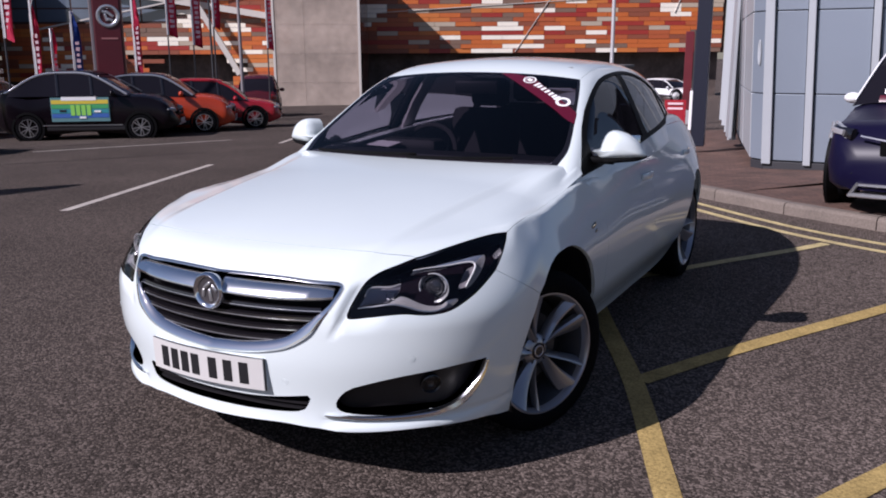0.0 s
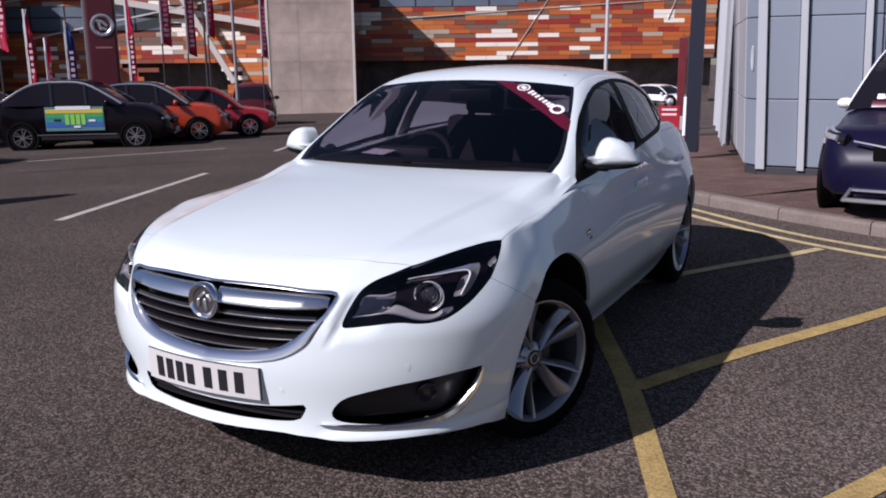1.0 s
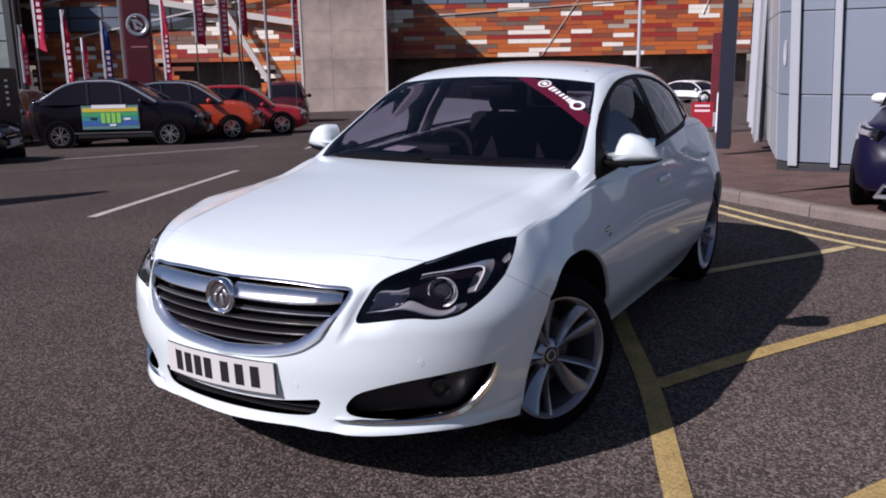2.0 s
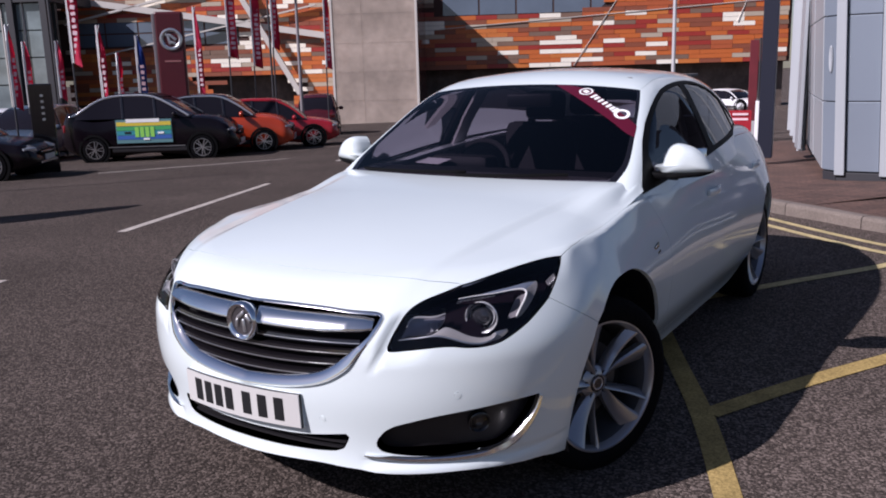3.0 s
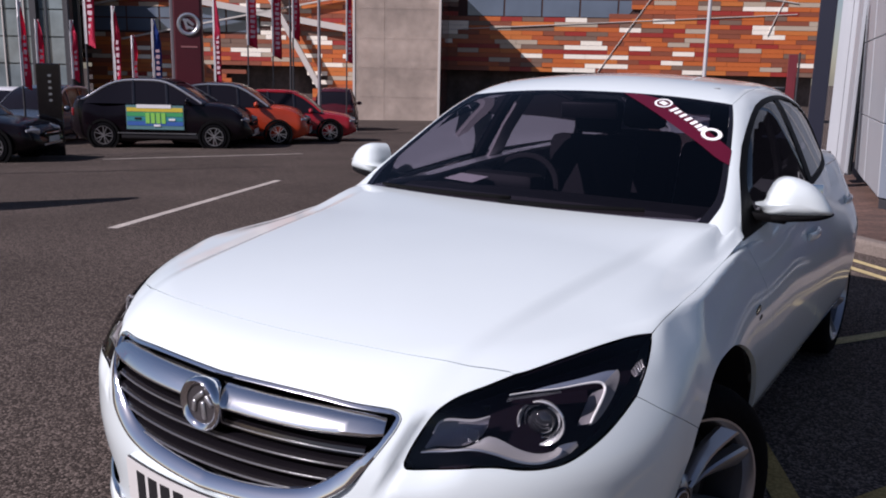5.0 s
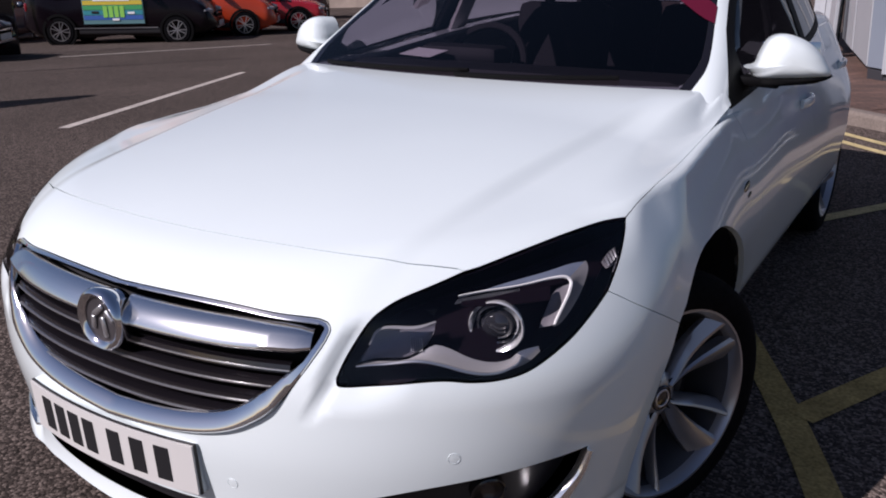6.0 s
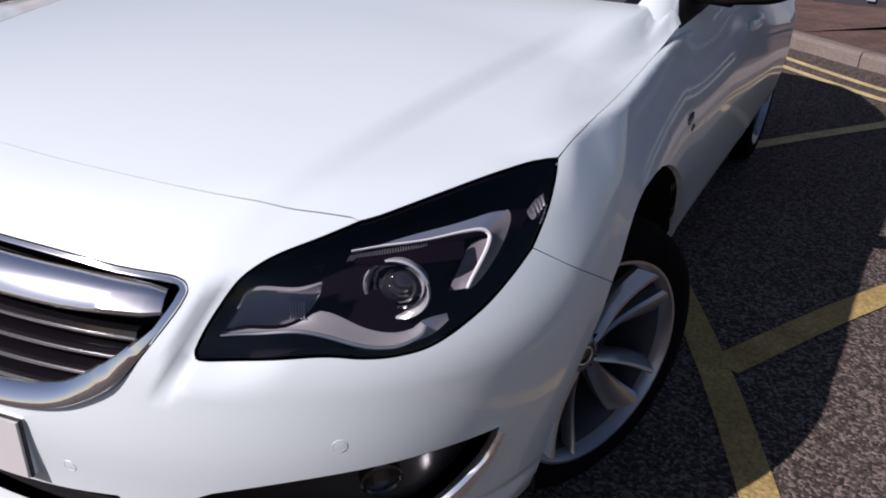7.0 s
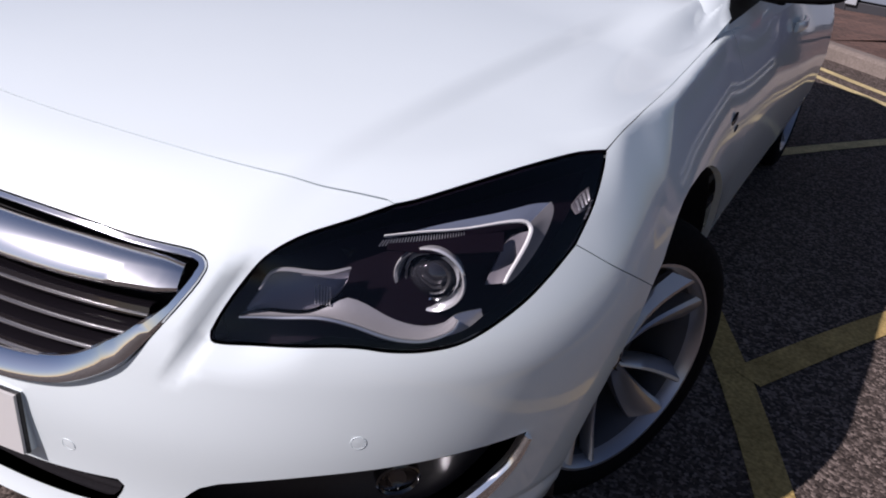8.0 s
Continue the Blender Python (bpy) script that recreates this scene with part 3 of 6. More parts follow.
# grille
grille = part("grille", add_box(bmesh.new(), (0.5, 0.02, 0.12), pose(0, 0.30, 0.66)), HOLLOW_SHADE, car, "black slatted grille with chrome surround and bar")
# sheet behind the slats, its near-black standing in for the shade there
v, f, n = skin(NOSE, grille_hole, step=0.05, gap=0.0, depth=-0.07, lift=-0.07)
mesh_object("recess", v, f, HOLLOW_SHADE, grille, normals=n)
inner = NOSE.lift(shrink(NOSE.flat(grille_hole), np.full(len(grille_hole), 0.0)))
wide = np.where(inner[:, 2] < 0.64, 0.042, np.where(inner[:, 2] > 0.76, 0.010, 0.014))
wide = np.convolve(np.concatenate([wide[-4:], wide, wide[:4]]), np.ones(9) / 9, "valid")
ring = NOSE.lift(shrink(NOSE.flat(grille_hole), wide * 0.45))
ring_p = on(NOSE, ring)
ring_n = slope(lower, ring_p)
ring_p = ring_p - ring_n * 0.003
ring_up = ring_n + np.outer(ease((0.69 - ring_p[:, 2]) / 0.10), (0, 0.1, 0.75))
ring_up /= np.linalg.norm(ring_up, axis=1)[:, None]
part("surround", add_strip(bmesh.new(), ring_p, ring_up, list(wide), 0.014, True), CHROME, grille, "chrome grille surround", 40)


def across(z, x0, sag=0.0, n=25):
    """Level line over the nose, dipping by sag in the middle."""
    xs = np.linspace(-x0, x0, n)
    return np.column_stack([xs, 0.1 + 0 * xs, z - sag * (1 - (xs / x0) ** 2)])


for z, x0 in ((0.676, 0.425), (0.641, 0.405), (0.604, 0.37), (0.567, 0.315)):
    strip("slat", NOSE, across(z, x0, 0.014), 0.024, 0.030, GLOSS_BLACK, grille, lift=-0.028, label="glossy black grille slat")
    strip("slat_edge", NOSE, across(z - 0.003, x0, 0.014), 0.0026, 0.006, SATIN, grille, lift=-0.012)
for s in (1, -1):
    xs = np.append(np.linspace(0.03, 0.44, 16), (0.455, 0.468, 0.474)) * s
    z = 0.720 + 0.017 * (np.abs(xs) / 0.445) ** 2
    p = on(NOSE, np.column_stack([xs, 0.1 + 0 * xs, z]))
    n = slope(lower, p)
    w = np.interp(np.abs(xs), (0.0, 0.30, 0.44, 0.458, 0.474), (0.064, 0.063, 0.054, 0.048, 0.042))
    bm = bmesh.new()
    rings = []
    for i in range(len(xs)):
        t = Vector(p[min(i + 1, len(xs) - 1)] - p[max(i - 1, 0)]).normalized()
        u = Vector(n[i])
        up = (u.cross(t) * (1 if u.cross(t).z > 0 else -1)).normalized()
        c = Vector(p[i]) - u * 0.008
        prof = [(-0.5, -0.012), (-0.5, 0.010), (-0.45, 0.016), (-0.35, 0.018), (0.1, 0.010), (0.40, 0.001), (0.48, -0.004), (0.5, -0.016)]
        rings.append([bm.verts.new(c + up * (a * w[i]) + u * b) for a, b in prof])
    for a, b in zip(rings, rings[1:]):
        for j in range(len(a)):
            bm.faces.new((a[j], a[(j + 1) % len(a)], b[(j + 1) % len(a)], b[j]))
    bm.faces.new(rings[0])
    bm.faces.new(rings[-1])
    part("chrome_bar", bm, BAR_CHROME, grille, "curved chrome bar beside the emblem", 35)
em = pose(-0.003, 0.036, 0.706, -14, 0, -90)
badge = part("emblem", lathe([(0.004, 0.047), (0.008, 0.050), (0.011, 0.054), (0.013, 0.0585), (0.010, 0.063), (0.0, 0.066), (-0.010, 0.065), (-0.026, 0.058), (-0.050, 0.050)], 48, em), CHROME, car, "round chrome emblem on a flared base", 50)
part("emblem_face", lathe([(0.005, 0.048), (0.001, 0.046), (0.000, 0.02), (0.0, 0.0005)], 40, em), material("emblem_grey", (0.16, 0.15, 0.16), 0.3, 0.8), badge, "", 40)
bm = bmesh.new()
for a, b, c, d in ((0.012, -0.012, 0.044, 24), (-0.010, 0.016, 0.040, -38), (0.024, 0.018, 0.030, 60), (-0.020, -0.014, 0.030, 8)):
    add_box(bm, (0.006, 0.013, c), em @ pose(0.003, a, b, d, 0, 0), 0.004)
part("emblem_relief", bm, SATIN, badge, "", 50)

# number plate, bent to the bumper, its characters as plain bars
def bent(w, d, h, m, x0=0.0, n=12):
    bm = bmesh.new()
    rings = []
    for i in range(n + 1):
        x = x0 - w / 2 + w * i / n
        rings.append([bm.verts.new(m @ Vector((x, y + 0.35 * x * x, z))) for y, z in ((-d / 2, -h / 2), (-d / 2, h / 2), (d / 2, h / 2), (d / 2, -h / 2))])
    for a, b in zip(rings, rings[1:]):
        for k in range(4):
            bm.faces.new((a[k], a[(k + 1) % 4], b[(k + 1) % 4], b[k]))
    bm.faces.new(rings[0])
    bm.faces.new(rings[-1])
    return bm


pm = pose(-0.032, 0.010, 0.434, 2.5, 0, 0)
plate = part("number_plate", bent(0.52, 0.006, 0.113, pm), PLATE, car, "white number plate")
part("plate_holder", bent(0.524, 0.006, 0.117, pm @ pose(0, 0.005, 0)), BLACK_PLASTIC, plate)
part("plate_plinth", bent(0.522, 0.060, 0.115, pm @ pose(0, 0.0385, 0)), WHITE, car, "white plinth behind the number plate")
for x in (-0.190, -0.137, -0.085, -0.033, 0.048, 0.115, 0.182):
    part("character_bar", bent(0.036, 0.002, 0.078, pm @ pose(0, -0.0038, 0), x, 2), INK, plate)

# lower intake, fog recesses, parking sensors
# the intake's back sheet has its shade put into the colour
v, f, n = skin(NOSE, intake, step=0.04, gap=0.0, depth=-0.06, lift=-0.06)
lower_grille = mesh_object("lower_grille", v, f, HOLLOW_SHADE, car, "black lower air intake", n)
for z in (0.312, 0.330):
    strip("slat", NOSE, across(z, 0.355, -0.008), 0.008, 0.03, BLACK_PLASTIC, lower_grille, lift=-0.03)
v, f, n = skin(NOSE, fog, step=0.03, gap=0.0, depth=-0.045, lift=-0.045)
for s in (1, -1):
    fog_bay = mesh_object("fog_bay", v * (s, 1, 1), f if s > 0 else [tuple(t)[::-1] for t in f], BLACK_PLASTIC, car, "black fog lamp recess", n * (s, 1, 1))
    c = on(NOSE, np.array([(0.745, 0.3, 0.392)]))[0]
    nn = slope(lower, c[None])[0]
    m = Matrix.Translation(Vector((c - nn * 0.03) * (s, 1, 1))) @ Vector(nn * (s, 1, 1)).to_track_quat("X", "Z").to_matrix().to_4x4()
    fl = part("fog_lamp", lathe([(-0.02, 0.036), (0.004, 0.036), (0.006, 0.033), (0.000, 0.029), (-0.012, 0.012), (-0.014, 0.0005)], 28, m), GLOSS_BLACK, fog_bay, "round fog lamp", 40)
    part("fog_glass", lathe([(0.002, 0.030), (0.006, 0.022), (0.008, 0.0005)], 28, m), LENS, fl, "", 40)
    trim_line = np.array([(0.43, 0.095, 0.296), (0.50, 0.11, 0.293), (0.555, 0.15, 0.291), (0.68, 0.236, 0.289), (0.765, 0.325, 0.299), (0.818, 0.39, 0.332), (0.858, 0.44, 0.405), (0.874, 0.455, 0.468)])
    p = on(NOSE, curve([tuple(q) for q in trim_line]))
    nrm = slope(lower, p)
    bm = add_strip(bmesh.new(), (p + nrm * 0.002) * (s, 1, 1), (nrm + (0, 0, 0.45)) / np.linalg.norm(nrm + (0, 0, 0.45), axis=1)[:, None] * (s, 1, 1), list(np.interp(np.linspace(0, 1, len(p)), (0, 0.15, 0.5, 0.8, 1), (0.006, 0.015, 0.021, 0.030, 0.012))), 0.02)
    part("fog_trim", bm, BAR_CHROME, fog_bay, "curved chrome trim", 40)
    for g in ((0.715, 0.213, 0.51), (0.304, 0.032, 0.412)):
        c = on(NOSE, np.array([g]))[0]
        nn = slope(lower, c[None])[0]
        m = Matrix.Translation(Vector(c * (s, 1, 1))) @ Vector(nn * (s, 1, 1)).to_track_quat("X", "Z").to_matrix().to_4x4()
        part("parking_sensor", lathe([(-0.002, 0.0118), (0.0006, 0.0118), (0.0006, 0.0110), (-0.0004, 0.0107), (0.0004, 0.0100), (0.0008, 0.0005)], 20, m), WHITE, car, "", 30)

# headlamps
PROJECTOR_GLASS = material("projector_glass", (0.02, 0.02, 0.024), 0.04, coat=1.0)
RING = material("ring_chrome", (0.80, 0.80, 0.82), 0.16, 0.6, coat=0.5)
# silver bracket with the blue of reflected sky put into its colour
BRACKET_SKY = material("bracket_sky_tint", (0.34, 0.40, 0.55), 0.26, 0.6)
INDICATOR = material("indicator_bowl", (0.20, 0.185, 0.205), 0.3, 0.3)
LAMP_DARK = material("lamp_bowl", (0.006, 0.003, 0.006), 0.6, ior=1.15)
v0, f0, n0 = skin(NOSE, lamp, step=0.03, gap=0.0, depth=-0.062, lift=-0.062)
v1, f1, n1 = skin(NOSE, lamp, step=0.025, gap=0.0035, depth=0.006, lift=-0.0015)


def lamp_at(p, deep):
    p = on(NOSE, np.array(p, float).reshape(-1, 3))
    return p - slope(lower, p) * deep


for s in (1, -1):
    S = np.array((s, 1, 1))
    flip = (lambda fs: fs) if s > 0 else (lambda fs: [tuple(t)[::-1] for t in fs])
    head = mesh_object("headlight", v0 * S, flip(f0), LAMP_DARK, car, "dark headlight unit under a clear lens", n0 * S)
    mesh_object("lens", v1 * S, flip(f1), LENS, head, "clear headlight lens", n1 * S).visible_shadow = False
    c = np.array((0.7085, 0.374, 0.7255))
    d = Vector((0.30 * s, -0.95, -0.06)).normalized()
    m = Matrix.Translation(Vector(c * S)) @ d.to_track_quat("X", "Z").to_matrix().to_4x4()
    ring = part("projector_ring", lathe([(-0.020, 0.0475), (0.0, 0.0530), (0.004, 0.0535), (0.007, 0.0515), (0.004, 0.0480), (-0.008, 0.0455), (-0.018, 0.043)], 48, m), RING, head, "chrome projector ring", 35)
    part("projector_collar", lathe([(-0.022, 0.042), (-0.006, 0.0405), (-0.003, 0.0385), (-0.006, 0.0355), (-0.02, 0.034)], 48, m), CHROME, ring, "", 35)
    part("projector", lathe([(-0.020, 0.0345), (-0.004, 0.031), (0.006, 0.022), (0.011, 0.011), (0.012, 0.0005)], 40, m), PROJECTOR_GLASS, ring, "dark glass projector lens", 50)

    def lamp_sheet(name, high, low, deep, mat, owner, sink=0.0, count=22, label="", thick=0.004):
        """A moulded sheet between two curves on the lamp, each at its own depth under the lens."""
        a, b = evenly(curve(high, 0.01), count), evenly(curve(low, 0.01), count)
        rows = []
        for u in np.linspace(0, 1, 6):
            rows.append(lamp_at(a + (b - a) * u, deep[0] + (deep[1] - deep[0]) * u + sink * math.sin(math.pi * u)))
        bm = bmesh.new()
        back = slope(lower, rows[2])
        grid = [[bm.verts.new(p * S) for p in r] for r in rows]
        under = [[bm.verts.new((p - n * thick) * S) for p, n in zip(r, back)] for r in rows]
        for g in (grid, under):
            for q, r in zip(g, g[1:]):
                for i in range(count - 1):
                    bm.faces.new((q[i], q[i + 1], r[i + 1], r[i]))
        for q, r in ((grid[0], under[0]), (grid[-1], under[-1]), ([g[0] for g in grid], [g[0] for g in under]), ([g[-1] for g in grid], [g[-1] for g in under])):
            for i in range(len(q) - 1):
                bm.faces.new((q[i], q[i + 1], r[i + 1], r[i]))
        bmesh.ops.remove_doubles(bm, verts=bm.verts, dist=1e-5)
        return part(name, bm, mat, owner, label, 40)

    def blade(name, pts, width, deep, mat, height=0.012, owner=None):
        p = lamp_at(curve(pts, 0.008), deep)
        w = np.interp(np.linspace(0, 1, len(p)), np.linspace(0, 1, len(width)), width)
        return part(name, add_strip(bmesh.new(), p * S, slope(lower, p) * S, list(w), height), mat, owner or head, "", 40)

    # silver blade along the foot of the lamp, and its end beyond the ring
    foot_high = [(0.526, 0.169, 0.683), (0.544, 0.183, 0.690), (0.605, 0.215, 0.701), (0.639, 0.248, 0.722), (0.651, 0.258, 0.724), (0.674, 0.270, 0.716), (0.712, 0.289, 0.696), (0.746, 0.315, 0.685), (0.768, 0.342, 0.687), (0.774, 0.356, 0.695)]
    foot_low = [(0.527, 0.171, 0.681), (0.565, 0.193, 0.687), (0.622, 0.221, 0.697), (0.664, 0.244, 0.690), (0.705, 0.269, 0.675), (0.731, 0.289, 0.668), (0.755, 0.313, 0.667), (0.775, 0.342, 0.677), (0.778, 0.355, 0.691)]
    foot = lamp_sheet("silver_blade", foot_high, foot_low, (0.030, 0.016), LAMP_SILVER, head, 0.003, label="curved silver blade")
    blade("blade_rim", foot_low, (0.003, 0.005, 0.006, 0.006, 0.006, 0.005, 0.004), 0.0145, SATIN, 0.004, foot)
    lamp_sheet("blade_end", [(0.776, 0.358, 0.697), (0.786, 0.374, 0.700), (0.801, 0.395, 0.701)], [(0.768, 0.327, 0.667), (0.791, 0.361, 0.676), (0.803, 0.390, 0.692)], (0.030, 0.022), SATIN, foot, 0.002, 10)
    # bright angled bracket above the ring
    line_top = [(0.652, 0.333, 0.798), (0.687, 0.370, 0.802), (0.734, 0.422, 0.804), (0.770, 0.476, 0.807), (0.790, 0.504, 0.806), (0.800, 0.511, 0.801)]
    line_side = [(0.800, 0.511, 0.801), (0.807, 0.509, 0.793), (0.810, 0.493, 0.777), (0.809, 0.469, 0.758), (0.808, 0.448, 0.742), (0.808, 0.435, 0.731)]
    bracket = lamp_sheet("upper_bracket", [(0.659, 0.340, 0.800), (0.684, 0.379, 0.809), (0.716, 0.425, 0.817), (0.761, 0.493, 0.824), (0.790, 0.550, 0.829), (0.808, 0.578, 0.827)], line_top, (0.034, 0.020), BRACKET_SKY, head, 0.002, label="silver bracket along the top of the lamp, sky reflection in its colour")
    lamp_sheet("side_bracket", [(0.808, 0.578, 0.827), (0.821, 0.571, 0.815), (0.829, 0.532, 0.781), (0.826, 0.488, 0.751), (0.819, 0.454, 0.732), (0.813, 0.441, 0.728)], line_side, (0.030, 0.020), LAMP_SILVER, bracket, 0.002)
    blade("light_bar", line_top[:-1] + line_side, (0.002, 0.003, 0.0035, 0.0045, 0.0060, 0.0055, 0.0045), 0.0180, WHITE_FILM, 0.004, bracket)
    lamp_sheet("inner_bracket", line_side[1:], [(0.795, 0.490, 0.793), (0.793, 0.471, 0.781), (0.794, 0.450, 0.763), (0.794, 0.431, 0.746), (0.795, 0.417, 0.732)], (0.022, 0.036), INDICATOR, bracket, 0.002, 14)
    bm = bmesh.new()
    ribs_a, ribs_b = evenly(curve([(0.654, 0.330, 0.794), (0.699, 0.383, 0.799), (0.735, 0.424, 0.800)], 0.01), 30), evenly(curve([(0.652, 0.322, 0.786), (0.699, 0.370, 0.789), (0.737, 0.420, 0.796)], 0.01), 30)
    for p, q in zip(ribs_a, ribs_b):
        add_rod(bm, Vector(lamp_at(p, 0.024)[0] * S), Vector(lamp_at(q, 0.022)[0] * S), 0.0009, seg=5)
    part("reflector_ribs", bm, SATIN, bracket)
    lamp_sheet("hood", [(0.662, 0.330, 0.790), (0.700, 0.372, 0.792), (0.738, 0.420, 0.795), (0.780, 0.470, 0.796)], [(0.664, 0.322, 0.780), (0.705, 0.358, 0.775), (0.745, 0.400, 0.772), (0.785, 0.450, 0.770)], (0.020, 0.008), LAMP_DARK, bracket, 0.0, 14, "dark hood over the projector")
    # indicator beside the ring
    turn_high = [(0.530, 0.175, 0.690), (0.539, 0.197, 0.719), (0.554, 0.215, 0.742), (0.607, 0.248, 0.748), (0.637, 0.276, 0.759)]
    turn_low = [(0.534, 0.178, 0.689), (0.555, 0.191, 0.697), (0.604, 0.217, 0.707), (0.631, 0.245, 0.726), (0.640, 0.264, 0.745)]
    turn = lamp_sheet("indicator_bowl", turn_high, turn_low, (0.036, 0.034), INDICATOR, head, 0.004, 16, "clear indicator")
    lamp_sheet("indicator_lens", turn_high, turn_low, (0.021, 0.021), LENS, turn, 0.0, 16, thick=0.002)
    blade("indicator_rim", turn_high[1:], (0.003, 0.006, 0.007, 0.004), 0.019, LAMP_SILVER, 0.004, turn)
    bm = bmesh.new()
    for k in range(6):
        p = np.array((0.606, 0.232, 0.712)) + np.array((0.0035, 0.0025, 0.0)) * k
        add_rod(bm, Vector(lamp_at(p, 0.026)[0] * S), Vector(lamp_at(p + (-0.004, 0.004, 0.022), 0.026)[0] * S), 0.0011, seg=5)
    part("reflector_ribs", bm, SATIN, turn)
    marker = lamp_sheet("side_marker", [(0.834, 0.602, 0.817), (0.835, 0.631, 0.829), (0.840, 0.655, 0.835)], [(0.846, 0.599, 0.803), (0.852, 0.620, 0.806), (0.852, 0.645, 0.819)], (0.022, 0.020), INDICATOR, head, 0.002, 10, "ribbed side reflector")
    for k in range(4):
        u = 0.15 + 0.22 * k
        blade("marker_rib", [(0.834 + 0.006 * u, 0.602 + 0.05 * u, 0.818 + 0.017 * u), (0.845 + 0.006 * u, 0.600 + 0.044 * u, 0.804 + 0.014 * u)], (0.0015, 0.003), 0.018, SATIN, 0.004, marker)

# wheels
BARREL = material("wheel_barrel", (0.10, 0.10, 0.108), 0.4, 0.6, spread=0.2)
DISC = material("brake_disc", (0.10, 0.095, 0.095), 0.45, 0.7, spread=0.2, spread_scale=12)


def wheel_mesh(name, m, steer):
    """Twin-spoke alloy wheel with its tyre; axle along x, outer face at +x."""
    hub = new(name)
    hub.parent, hub.matrix_local = car, m @ pose(0, 0, 0, 0, 0, steer)
    w, r = 0.108, 0.334
    prof = [(-w, 0.244), (-w - 0.006, 0.275), (-w, 0.305), (-0.095, 0.325), (-0.06, r), (0.06, r), (0.095, 0.325), (w, 0.305), (w + 0.006, 0.278), (w, 0.252), (w - 0.006, 0.246), (0.0, 0.23)]
    part("tyre", lathe(prof, 64, closed=True), RUBBER, hub, "black rubber tyre", 50)
    rim = part("rim", lathe([(w - 0.008, 0.250), (w + 0.001, 0.251), (w + 0.001, 0.245), (w - 0.010, 0.238), (w - 0.03, 0.233)], 64), ALLOY, hub, "silver twin-spoke alloy rim", 40)
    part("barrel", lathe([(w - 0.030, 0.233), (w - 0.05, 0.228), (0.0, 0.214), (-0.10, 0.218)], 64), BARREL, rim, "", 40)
    part("brake_disc", lathe([(0.0, 0.06), (0.0, 0.15), (-0.02, 0.15), (-0.02, 0.06)], 40, closed=True), DISC, hub, "dull grey brake disc", 30)
    # black disc painting the shade seen between the spokes
    part("backing", lathe([(-0.03, 0.0005), (-0.03, 0.205)], 40), HOLLOW_SHADE, hub)
    for k in range(5):
        for side in (-1, 1):
            bm = bmesh.new()
            rings = []
            for i in range(9):
                t = i / 8
                rad = 0.040 + (0.240 - 0.040) * t
                ang = radians(72 * k + 108) + side * radians(8 + 5.5 * t ** 0.8 + 2.5 * math.sin(t * 3.1))
                x = 0.060 + 0.038 * t - 0.014 * math.sin(t * math.pi)
                half_w = (0.008 + 0.010 * t) if side > 0 else (0.010 + 0.030 * t ** 1.1)
                c = Vector((x, math.cos(ang) * rad, math.sin(ang) * rad))
                tan = Vector((0, -math.sin(ang), math.cos(ang))) * side
                # each spoke is tilted: its inner edge stands proud, its outer edge falls away
                rings.append([bm.verts.new(c + tan * (a * half_w) + Vector((b, 0, 0))) for a, b in ((-1.0, -0.03), (-1.0, 0.0), (-0.75, 0.006), (-0.3, 0.004), (0.5, -0.006 - 0.010 * t), (1.0, -0.014 - 0.014 * t), (1.0, -0.04))])
            for a, b in zip(rings, rings[1:]):
                for j in range(len(a)):
                    bm.faces.new((a[j], a[(j + 1) % len(a)], b[(j + 1) % len(a)], b[j]))
            bm.faces.new(rings[0])
            bm.faces.new(rings[-1])
            part("spoke", bm, ALLOY, rim, "", 35)
    part("hub_boss", lathe([(0.02, 0.066), (0.044, 0.064), (0.050, 0.056), (0.058, 0.042), (0.060, 0.034)], 32), ALLOY, hub, "", 30)
    part("hub_cap", lathe([(0.040, 0.0345), (0.063, 0.034), (0.066, 0.031), (0.066, 0.028), (0.063, 0.027), (0.065, 0.012), (0.0655, 0.0005)], 32), GLOSS_BLACK, hub, "black hub cap with a raised ring", 30)
    part("hub_ring", lathe([(0.0655, 0.0250), (0.0670, 0.0235), (0.0670, 0.0205), (0.0655, 0.0190)], 32, closed=True), SATIN, hub, "", 30)
    # solid black plugs carry the shade of the bolt holes
    for k in range(5):
        a = radians(72 * k + 107)
        part("bolt_hole", add_rod(bmesh.new(), (0.03, 0.052 * math.cos(a), 0.052 * math.sin(a)), (0.0585, 0.052 * math.cos(a), 0.052 * math.sin(a)), 0.0135, seg=14), HOLLOW_SHADE, hub, "dark wheel bolt hole")
    return hub


STEER = -24.0
for x, y in ((0.801, 0.993), (0.714, WHEEL_R)):
    wheel_mesh("wheel", pose(x, y, WHEEL_Z, 0 if y < 2 else 25), STEER if y < 2 else 0)
    wheel_mesh("wheel", pose(-x, y, WHEEL_Z, 40, 0, 180), STEER if y < 2 else 0)
# arch linings and underside
def lining_r(y0, a):
    return 0.416 + (0.088 if y0 < 2 else 0.03) * min(max((85 - a) / 75, 0), 1)


for y in (ARCH_F, ARCH_R):
    for s in (1, -1):
        bm = bmesh.new()
        rings = []
        for x in (0.55, 0.885 if y < 2 else 0.76):
            rings.append([bm.verts.new((x * s, y + lining_r(y, a) * math.cos(radians(a)), 0.335 + lining_r(y, a) * math.sin(radians(a)))) for a in range(-20, 201, 10)])
        for i in range(len(rings[0]) - 1):
            bm.faces.new((rings[0][i], rings[0][i + 1], rings[1][i + 1], rings[1][i]))
        bm.faces.new(rings[0])
        part("arch_lining", bm, BLACK_PLASTIC, car, "", 40)
